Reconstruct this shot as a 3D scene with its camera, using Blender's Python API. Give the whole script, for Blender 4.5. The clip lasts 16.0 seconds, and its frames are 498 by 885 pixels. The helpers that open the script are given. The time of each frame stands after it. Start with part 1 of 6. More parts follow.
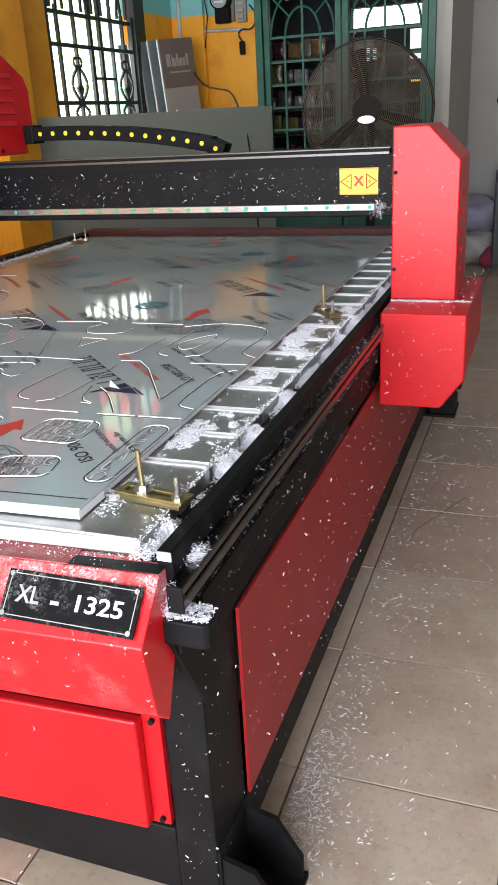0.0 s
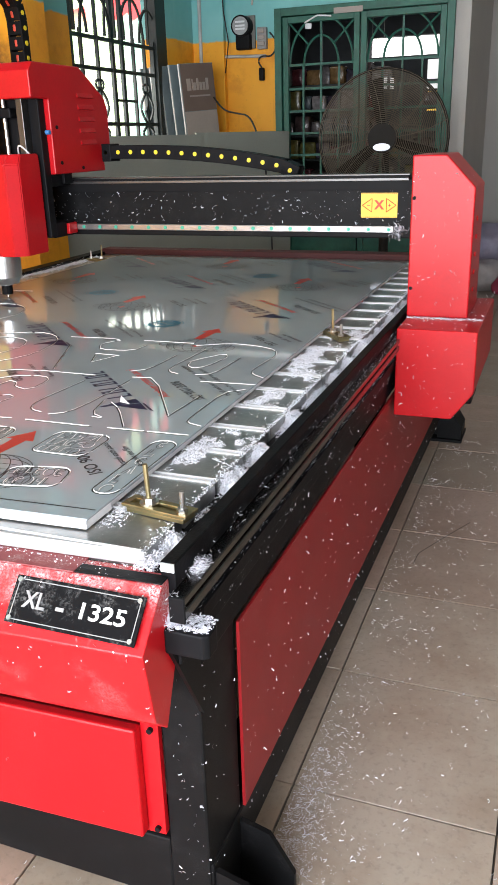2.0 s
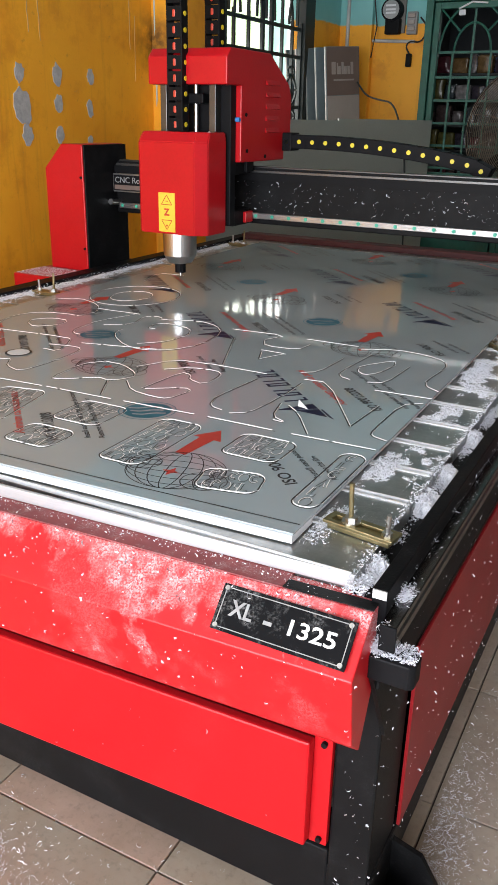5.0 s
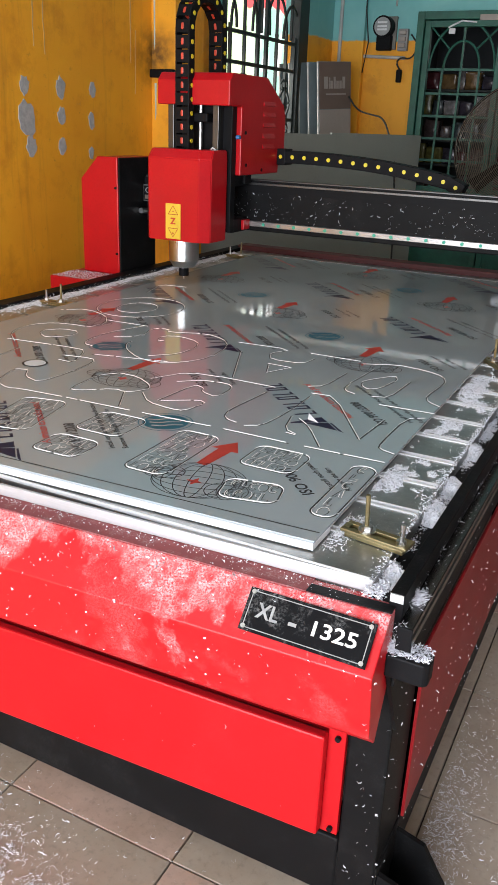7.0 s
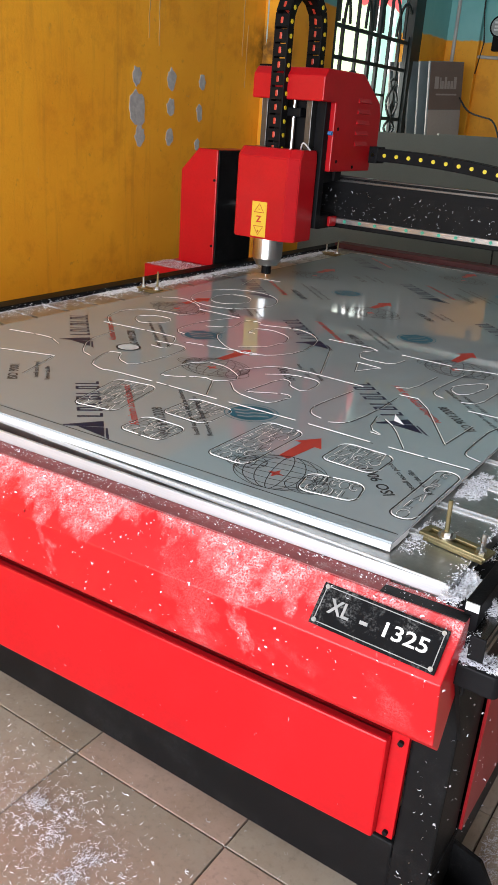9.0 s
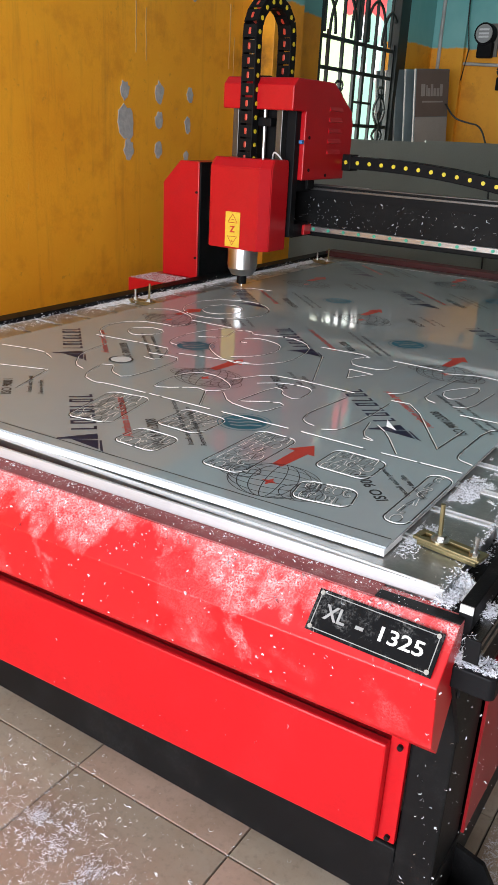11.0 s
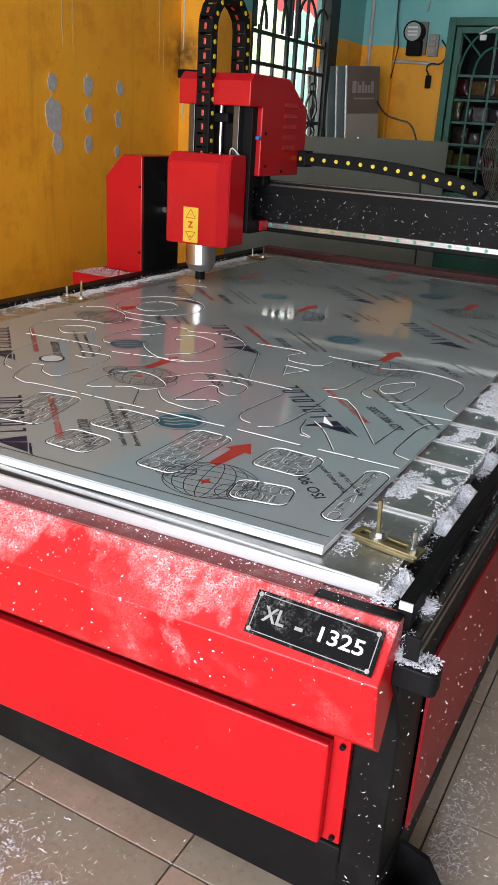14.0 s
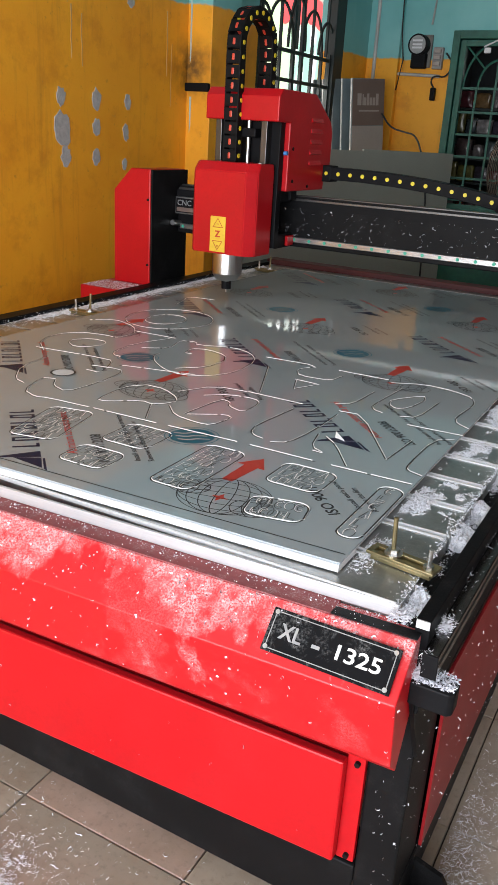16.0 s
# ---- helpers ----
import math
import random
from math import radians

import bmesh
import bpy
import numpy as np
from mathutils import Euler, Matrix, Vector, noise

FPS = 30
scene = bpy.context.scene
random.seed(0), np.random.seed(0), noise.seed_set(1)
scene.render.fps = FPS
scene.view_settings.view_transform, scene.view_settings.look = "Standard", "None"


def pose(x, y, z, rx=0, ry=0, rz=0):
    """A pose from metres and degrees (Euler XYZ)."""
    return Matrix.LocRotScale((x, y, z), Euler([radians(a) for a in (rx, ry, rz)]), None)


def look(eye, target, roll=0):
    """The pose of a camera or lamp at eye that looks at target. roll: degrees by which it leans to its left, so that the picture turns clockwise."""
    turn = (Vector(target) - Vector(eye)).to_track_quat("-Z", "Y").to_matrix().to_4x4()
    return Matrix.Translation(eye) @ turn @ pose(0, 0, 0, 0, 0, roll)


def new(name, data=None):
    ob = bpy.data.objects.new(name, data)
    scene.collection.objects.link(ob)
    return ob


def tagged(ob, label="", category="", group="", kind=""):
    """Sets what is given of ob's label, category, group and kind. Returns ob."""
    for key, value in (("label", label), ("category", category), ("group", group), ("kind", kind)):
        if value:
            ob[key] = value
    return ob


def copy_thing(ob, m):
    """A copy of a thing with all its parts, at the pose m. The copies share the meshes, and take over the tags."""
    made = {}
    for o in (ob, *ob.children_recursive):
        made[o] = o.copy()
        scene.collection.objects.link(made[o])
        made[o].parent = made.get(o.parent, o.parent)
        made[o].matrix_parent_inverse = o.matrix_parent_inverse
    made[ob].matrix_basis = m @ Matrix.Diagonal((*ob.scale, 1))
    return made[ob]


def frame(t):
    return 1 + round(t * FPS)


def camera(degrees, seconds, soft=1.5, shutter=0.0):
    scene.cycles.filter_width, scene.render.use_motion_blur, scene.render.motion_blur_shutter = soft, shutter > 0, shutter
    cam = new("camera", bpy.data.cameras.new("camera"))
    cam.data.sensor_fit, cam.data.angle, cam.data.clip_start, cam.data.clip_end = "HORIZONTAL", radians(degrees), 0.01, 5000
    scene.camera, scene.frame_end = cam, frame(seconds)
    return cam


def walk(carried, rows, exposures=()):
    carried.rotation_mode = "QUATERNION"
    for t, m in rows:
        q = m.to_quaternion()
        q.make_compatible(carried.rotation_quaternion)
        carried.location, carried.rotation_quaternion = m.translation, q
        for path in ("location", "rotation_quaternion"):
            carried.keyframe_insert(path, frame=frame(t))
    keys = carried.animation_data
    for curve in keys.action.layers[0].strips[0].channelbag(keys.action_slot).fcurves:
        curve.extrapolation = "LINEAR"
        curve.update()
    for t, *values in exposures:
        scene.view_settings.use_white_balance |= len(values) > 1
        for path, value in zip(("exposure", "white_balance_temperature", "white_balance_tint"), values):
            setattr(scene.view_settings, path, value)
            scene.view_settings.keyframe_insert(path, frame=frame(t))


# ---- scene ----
cam = camera(34.3, 16.0, 1.5)
PATH = [
    (0, (0.55, -0.81, 1.236), (-0.1, 0.927, 0.487), -3.2),
    (0.5, (0.555, -0.818, 1.237), (-0.089, 0.917, 0.48), -2.4),
    (1, (0.565, -0.831, 1.24), (-0.11, 0.899, 0.498), -1.5),
    (1.5, (0.56, -0.837, 1.245), (-0.146, 0.896, 0.541), -1.5),
    (2, (0.566, -0.837, 1.244), (-0.109, 0.91, 0.542), -1.7),
    (2.5, (0.557, -0.842, 1.242), (-0.099, 0.905, 0.523), -1.0),
    (3, (0.538, -0.849, 1.242), (-0.177, 0.872, 0.516), -0.3),
    (3.5, (0.494, -0.859, 1.262), (-0.319, 0.808, 0.512), 0.3),
    (4, (0.441, -0.853, 1.272), (-0.443, 0.773, 0.516), 0.4),
    (6.5, (0.383, -0.96, 1.331), (-0.431, 0.712, 0.594), 2.5),
    (7, (0.371, -0.977, 1.335), (-0.449, 0.692, 0.598), 2.3),
    (7.5, (0.34, -1.004, 1.331), (-0.489, 0.655, 0.583), 3.2),
    (8, (0.348, -0.998, 1.326), (-0.52, 0.636, 0.568), 4.8),
    (8.5, (0.365, -0.987, 1.331), (-0.566, 0.613, 0.575), 5.0),
    (9, (0.371, -0.987, 1.331), (-0.619, 0.578, 0.577), 4.3),
    (11.5, (0.382, -0.991, 1.336), (-0.597, 0.596, 0.614), 2.7),
    (12, (0.385, -0.99, 1.337), (-0.567, 0.617, 0.623), 2.6),
    (12.5, (0.394, -0.982, 1.33), (-0.511, 0.651, 0.612), 2.5),
    (13, (0.392, -0.977, 1.326), (-0.474, 0.672, 0.596), 2.9),
    (13.5, (0.384, -0.968, 1.328), (-0.474, 0.683, 0.594), 3.2),
    (14, (0.375, -0.962, 1.327), (-0.488, 0.688, 0.595), 3.5),
    (14.5, (0.375, -0.962, 1.33), (-0.487, 0.688, 0.599), 3.6),
    (15, (0.372, -0.961, 1.333), (-0.491, 0.692, 0.609), 3.7),
    (15.5, (0.367, -0.962, 1.336), (-0.501, 0.691, 0.619), 3.6),
    (16, (0.356, -0.971, 1.339), (-0.516, 0.682, 0.627), 3.5),
]
walk(cam, [(t, look(eye, target, roll)) for t, eye, target, roll in PATH],
     [(0, 0.45), (1.5, 0.46), (2.5, 0.44), (3, 0.46), (3.5, 0.5), (4, 0.16), (7, -0.05), (9, -0.13), (16, -0.15)])

# the cutter's tip: seconds, x, y, lift
TIP = [(0, -1.33, 1.315, 0), (0.5, -1.345, 1.36, 0), (1, -1.29, 1.40, 0), (1.5, -1.239, 1.448, 0), (2, -1.167, 1.43, 0), (2.5, -1.109, 1.41, 0),
       (3, -1.09, 1.41, 0.002), (3.5, -1.06, 1.375, 0.018), (4, -1.05, 1.365, 0.028), (6.5, -1.186, 1.59, 0.018), (7, -1.198, 1.611, 0.018), (7.5, -1.202, 1.62, 0.009),
       (8, -1.202, 1.618, 0.003), (8.5, -1.211, 1.592, 0.002), (9, -1.24, 1.588, 0.002), (11.5, -1.279, 1.535, 0.001), (12, -1.278, 1.578, 0.001), (12.5, -1.30, 1.582, 0.001),
       (13, -1.312, 1.604, 0), (13.5, -1.278, 1.609, 0.002), (14, -1.22, 1.613, 0.003), (14.5, -1.206, 1.614, 0.006), (15, -1.208, 1.615, 0.013), (15.5, -1.197, 1.611, 0.023), (16, -1.143, 1.614, 0.024)]

# ---------- world and light ----------
world = bpy.data.worlds.new("world")
scene.world = world
world.use_nodes = True
sky = world.node_tree.nodes.new("ShaderNodeTexSky")
sky.sky_type, sky.sun_disc, sky.sun_elevation, sky.sun_rotation = "NISHITA", False, radians(50), radians(200)
world.node_tree.nodes["Background"].inputs[1].default_value = 0.12
world.node_tree.links.new(sky.outputs[0], world.node_tree.nodes["Background"].inputs[0])


def area(name, m, sx, sy, power, color):
    d = bpy.data.lights.new(name, "AREA")
    d.shape, d.size, d.size_y, d.energy, d.color = "RECTANGLE", sx, sy, power, color
    new(name, d).matrix_world = m


# daylight through the open shop front
area("shopfront_daylight", look((0.1, -3.1, 1.28), (-0.2, 2, 0.95)), 3.4, 2.3, 240, (0.955, 0.985, 1.06))

# daylight through the barred window
area("window_daylight", look((-2.17, 4.05, 1.42), (0, 4.05, 1.42)), 1.0, 0.6, 7, (1.0, 1.0, 0.96))

# ---------- materials ----------


def shader(name):
    m = bpy.data.materials.new(name)
    m.use_nodes = True
    return m, m.node_tree.nodes, m.node_tree.links, m.node_tree.nodes["Principled BSDF"]


def rgb(c):
    return (*c, 1)


def coords(n, l, scale=(1, 1, 1)):
    g, mp = n.new("ShaderNodeNewGeometry"), n.new("ShaderNodeMapping")
    mp.inputs["Scale"].default_value = scale
    l.new(g.outputs["Position"], mp.inputs[0])
    return mp.outputs[0]


def noisy(n, l, vec, scale, detail=4, rough=0.6):
    t = n.new("ShaderNodeTexNoise")
    t.inputs["Scale"].default_value, t.inputs["Detail"].default_value, t.inputs["Roughness"].default_value = scale, detail, rough
    if vec is not None:
        l.new(vec, t.inputs["Vector"])
    return t.outputs["Fac"]


def ramp(n, l, fac, lo, hi):
    r = n.new("ShaderNodeMapRange")
    r.clamp = True
    r.inputs[1].default_value, r.inputs[2].default_value = lo, hi
    l.new(fac, r.inputs[0])
    return r.outputs[0]


def mixed(n, l, fac, a, b):
    m = n.new("ShaderNodeMix")
    m.data_type = "RGBA"
    for sock, v in ((m.inputs[0], fac), (m.inputs[6], a), (m.inputs[7], b)):
        if isinstance(v, (tuple, float, int)):
            sock.default_value = rgb(v) if isinstance(v, tuple) else v
        else:
            l.new(v, sock)
    return m.outputs[2]


def times(n, l, a, b):
    m = n.new("ShaderNodeMath")
    m.operation = "MULTIPLY"
    for sock, v in zip(m.inputs, (a, b)):
        if isinstance(v, (float, int)):
            sock.default_value = v
        else:
            l.new(v, sock)
    return m.outputs[0]


def bumped(n, l, p, height, strength, dist=0.002):
    b = n.new("ShaderNodeBump")
    b.inputs["Strength"].default_value, b.inputs["Distance"].default_value = strength, dist
    l.new(height, b.inputs["Height"])
    l.new(b.outputs[0], p.inputs["Normal"])


def surface(name, color, rough=0.5, metal=0.0, vary=0.25, scale=6.0, bump=0.1, grain=120.0, dust=0.0, dust_scale=9.0, coat=0.0, emit=None, stretch=(1, 1, 1), spec=0.5):
    """Colour with two scales of variation, fine relief, and patches of pale dust."""
    m, n, l, p = shader(name)
    v = coords(n, l, stretch)
    big, fine = noisy(n, l, v, scale), noisy(n, l, v, grain, 2)
    dark = tuple(c * (1 - vary) for c in color)
    light = tuple(min(1, c * (1 + vary * 0.6)) for c in color)
    col = mixed(n, l, ramp(n, l, big, 0.3, 0.7), dark, light)
    col = mixed(n, l, times(n, l, ramp(n, l, fine, 0.45, 0.7), 0.25), col, tuple(c * 0.75 for c in color))
    if dust:
        patch = ramp(n, l, noisy(n, l, v, dust_scale, 5, 0.65), 0.5, 0.72)
        speck = ramp(n, l, noisy(n, l, v, 330, 4, 0.75), 0.48, 0.60)
        soft = n.new("ShaderNodeMapRange")
        soft.inputs[3].default_value, soft.inputs[4].default_value = 0.10, 1.0
        l.new(speck, soft.inputs[0])
        f = times(n, l, times(n, l, patch, soft.outputs[0]), dust)
        col = mixed(n, l, f, col, (0.78, 0.77, 0.78))
        r = n.new("ShaderNodeMapRange")
        r.inputs[3].default_value, r.inputs[4].default_value = rough, 0.85
        l.new(f, r.inputs[0])
        l.new(r.outputs[0], p.inputs["Roughness"])
    else:
        r = n.new("ShaderNodeMapRange")
        r.inputs[3].default_value, r.inputs[4].default_value = rough * 0.85, min(1, rough * 1.2)
        l.new(big, r.inputs[0])
        l.new(r.outputs[0], p.inputs["Roughness"])
    l.new(col, p.inputs["Base Color"])
    p.inputs["Metallic"].default_value, p.inputs["Coat Weight"].default_value, p.inputs["Specular IOR Level"].default_value = metal, coat, spec
    if bump:
        bumped(n, l, p, fine, bump)
    if emit:
        p.inputs["Emission Color"].default_value, p.inputs["Emission Strength"].default_value = rgb(color), emit
    return m


RED = surface("red_paint", (0.51, 0.006, 0.011), 0.33, vary=0.1, bump=0.05, dust=0.015, dust_scale=5, spec=0.3)
# the red again, darkened: the side panel's shade is in its colour
RED_SHADED = surface("red_panel_shaded", (0.30, 0.012, 0.016), 0.4, vary=0.1, bump=0.04, dust=0.06, dust_scale=8, spec=0.3)
BLACK = surface("black_paint", (0.0065, 0.0065, 0.007), 0.5, vary=0.2, bump=0.15, grain=300, dust=0.025, dust_scale=14, spec=0.12)
BLACK_CHIPS = surface("black_rail_dusty", (0.006, 0.006, 0.007), 0.5, vary=0.2, bump=0.15, grain=300, dust=0.04, dust_scale=18, spec=0.09)
PLASTIC = surface("black_plastic", (0.008, 0.008, 0.009), 0.5, vary=0.2, bump=0.1, spec=0.1)
STEEL = surface("brushed_steel", (0.62, 0.61, 0.6), 0.28, 1.0, vary=0.12, bump=0.06, grain=400)
RAILSTEEL = surface("rail_steel", (0.38, 0.37, 0.36), 0.3, 0.9, vary=0.15, bump=0.05)
ALU = surface("slat_aluminium", (0.40, 0.41, 0.40), 0.33, 0.85, vary=0.3, scale=14, bump=0.1, dust=0.6, dust_scale=13)
ALU_END = surface("cut_aluminium", (0.72, 0.73, 0.74), 0.4, 0.25, vary=0.06, bump=0.05)
WHITE_EDGE = surface("white_board_edge", (0.74, 0.75, 0.77), 0.5, vary=0.05, bump=0.05)
BRASS = surface("zinc_yellow_steel", (0.38, 0.32, 0.17), 0.3, 0.9, vary=0.25, scale=30)
YELLOW = surface("yellow_vinyl", (0.85, 0.56, 0.05), 0.45, vary=0.08, bump=0.02)
YDOT = surface("yellow_plastic", (0.85, 0.68, 0.03), 0.4, vary=0.05, bump=0)
SIGNRED = surface("sign_red", (0.6, 0.05, 0.02), 0.5, vary=0.05, bump=0)
GREEN_CAP = surface("green_plug", (0.05, 0.42, 0.28), 0.5, vary=0.05, bump=0)
WHITE_PAINT = surface("white_lettering", (0.8, 0.8, 0.78), 0.5, vary=0.1, bump=0, dust=0)
GREY_PAINT = surface("grey_lettering", (0.33, 0.33, 0.33), 0.6, vary=0.3, scale=60, bump=0)
CHIP = surface("plastic_swarf", (0.80, 0.81, 0.87), 0.35, vary=0.08, bump=0)
DRIFT = surface("swarf_drift", (0.80, 0.81, 0.87), 0.6, vary=0.3, scale=120, bump=0.9, grain=420)
GREEN_IRON = surface("green_iron", (0.02, 0.12, 0.085), 0.45, vary=0.3, scale=12)
BLACK_IRON = surface("black_iron", (0.012, 0.02, 0.018), 0.5, vary=0.2)
GREY_BOARD = surface("grey_panel", (0.33, 0.35, 0.31), 0.45, vary=0.06, scale=2)
SAMPLE = surface("panel_sample_edge", (0.2, 0.25, 0.27), 0.4, 0.2, vary=0.2)
BROWN_CARD = surface("brown_card", (0.17, 0.12, 0.1), 0.5, vary=0.1)
PALE_CARD = surface("pale_card", (0.36, 0.31, 0.28), 0.5, vary=0.08)
GREYWALL = surface("grey_wall_paint", (0.47, 0.455, 0.43), 0.8, vary=0.08, scale=2, bump=0.2)
CEIL = surface("ceiling_paint", (0.6, 0.6, 0.57), 0.9, vary=0.05)
PIPE = surface("grey_pipe", (0.5, 0.5, 0.48), 0.5)
CABLE = surface("cable", (0.02, 0.02, 0.02), 0.5, bump=0)
CEMENT = surface("bare_cement", (0.46, 0.455, 0.43), 0.9, vary=0.25, scale=40, bump=0.5)
FANBLACK = surface("fan_black", (0.022, 0.019, 0.016), 0.6, spec=0.2)
FANWIRE = surface("fan_wire", (0.16, 0.135, 0.105), 0.5, spec=0.3)
DARKSTEEL = surface("dark_rail_steel", (0.12, 0.118, 0.115), 0.35, 0.9, vary=0.2)
GUIDE = surface("guide_rail_steel", (0.13, 0.127, 0.125), 0.24, 1.0, vary=0.2, scale=20, bump=0.03, dust=0.05, dust_scale=20)
SILVER = surface("badge_silver", (0.34, 0.34, 0.36), 0.3, 0.6)


def wall_paint():
    """Orange below, turquoise above, with an uneven brushed line between, streaks and stains."""
    m, n, l, p = shader("orange_turquoise_wall")
    v = coords(n, l)
    sep = n.new("ShaderNodeSeparateXYZ")
    l.new(v, sep.inputs[0])
    wob = n.new("ShaderNodeMath")
    wob.operation = "MULTIPLY_ADD"
    wob.inputs[1].default_value = 0.05
    l.new(noisy(n, l, v, 9), wob.inputs[0])
    l.new(sep.outputs[2], wob.inputs[2])
    up = ramp(n, l, wob.outputs[0], 1.93, 1.94)
    long = coords(n, l, (6, 6, 0.5))
    streak, cloud, grit = noisy(n, l, long, 3, 5, 0.7), noisy(n, l, v, 2.2), noisy(n, l, v, 90, 3)
    o = mixed(n, l, ramp(n, l, cloud, 0.3, 0.7), (0.87, 0.352, 0.015), (0.98, 0.455, 0.024))
    o = mixed(n, l, times(n, l, ramp(n, l, noisy(n, l, v, 5.5, 6, 0.7), 0.52, 0.68), 0.55), o, (0.68, 0.25, 0.012))
    o = mixed(n, l, times(n, l, ramp(n, l, noisy(n, l, v, 30, 5, 0.75), 0.62, 0.70), 0.5), o, (0.55, 0.24, 0.03))
    o = mixed(n, l, times(n, l, ramp(n, l, streak, 0.55, 0.8), 0.5), o, (0.50, 0.19, 0.02))
    o = mixed(n, l, times(n, l, ramp(n, l, noisy(n, l, long, 7, 6, 0.8), 0.66, 0.75), 0.5), o, (0.72, 0.5, 0.25))
    t = mixed(n, l, ramp(n, l, cloud, 0.3, 0.7), (0.16, 0.46, 0.46), (0.24, 0.56, 0.55))
    t = mixed(n, l, times(n, l, ramp(n, l, streak, 0.6, 0.8), 0.4), t, (0.4, 0.6, 0.58))
    wall = mixed(n, l, up, o, t)
    # soot where a wire burnt on the pillar, and small flakes of lost paint
    far = n.new("ShaderNodeVectorMath")
    far.operation = "DISTANCE"
    far.inputs[1].default_value = (-2.05, 2.74, 1.63)
    l.new(coords(n, l, (1, 1, 1)), far.inputs[0])
    soot = ramp(n, l, far.outputs["Value"], 0.17, 0.03)
    wall = mixed(n, l, times(n, l, times(n, l, soot, ramp(n, l, noisy(n, l, v, 14, 4), 0.25, 0.6)), 0.85), wall, (0.05, 0.025, 0.01))
    flake = ramp(n, l, noisy(n, l, v, 11, 6, 0.75), 0.70, 0.72)
    wall = mixed(n, l, times(n, l, flake, 0.7), wall, (0.45, 0.36, 0.25))
    l.new(wall, p.inputs["Base Color"])
    p.inputs["Roughness"].default_value = 0.55
    bumped(n, l, p, grit, 0.25, 0.003)
    return m


def tile_paint():
    m, n, l, p = shader("floor_tile")
    v = coords(n, l)
    info = n.new("ShaderNodeObjectInfo")
    base = mixed(n, l, info.outputs["Random"], (0.345, 0.29, 0.232), (0.455, 0.395, 0.322))
    warm = n.new("ShaderNodeMath")
    warm.operation = "FRACT"
    l.new(times(n, l, info.outputs["Random"], 7.3), warm.inputs[0])
    base = mixed(n, l, times(n, l, ramp(n, l, warm.outputs[0], 0.55, 0.95), 0.8), base, (0.47, 0.325, 0.265))
    base = mixed(n, l, times(n, l, ramp(n, l, noisy(n, l, v, 3.4, 6, 0.7), 0.42, 0.68), 0.7), base, (0.29, 0.215, 0.155))
    base = mixed(n, l, times(n, l, ramp(n, l, noisy(n, l, v, 70, 4, 0.7), 0.52, 0.7), 0.35), base, (0.15, 0.13, 0.11))
    l.new(base, p.inputs["Base Color"])
    r = n.new("ShaderNodeMapRange")
    r.inputs[3].default_value, r.inputs[4].default_value = 0.25, 0.6
    l.new(noisy(n, l, v, 8, 5, 0.7), r.inputs[0])
    l.new(r.outputs[0], p.inputs["Roughness"])
    bumped(n, l, p, noisy(n, l, v, 40, 4), 0.08)
    return m


def film_paint():
    """Grey protective film on the aluminium panel: glossy, faintly wavy."""
    m, n, l, p = shader("grey_film")
    v = coords(n, l)
    l.new(mixed(n, l, noisy(n, l, v, 5), (0.322, 0.372, 0.398), (0.365, 0.412, 0.435)), p.inputs["Base Color"])
    p.inputs["Roughness"].default_value, p.inputs["IOR"].default_value = 0.06, 1.66
    bumped(n, l, p, noisy(n, l, v, 5, 2), 0.03, 0.003)
    return m


def plate_paint():
    m, n, l, p = shader("worn_black_plate")
    v = coords(n, l)
    sc = times(n, l, ramp(n, l, noisy(n, l, v, 25, 5, 0.7), 0.48, 0.75), ramp(n, l, noisy(n, l, v, 220, 3, 0.7), 0.45, 0.65))
    l.new(mixed(n, l, times(n, l, sc, 0.5), (0.006, 0.006, 0.007), (0.5, 0.5, 0.5)), p.inputs["Base Color"])
    p.inputs["Roughness"].default_value, p.inputs["Specular IOR Level"].default_value = 0.6, 0.08
    return m


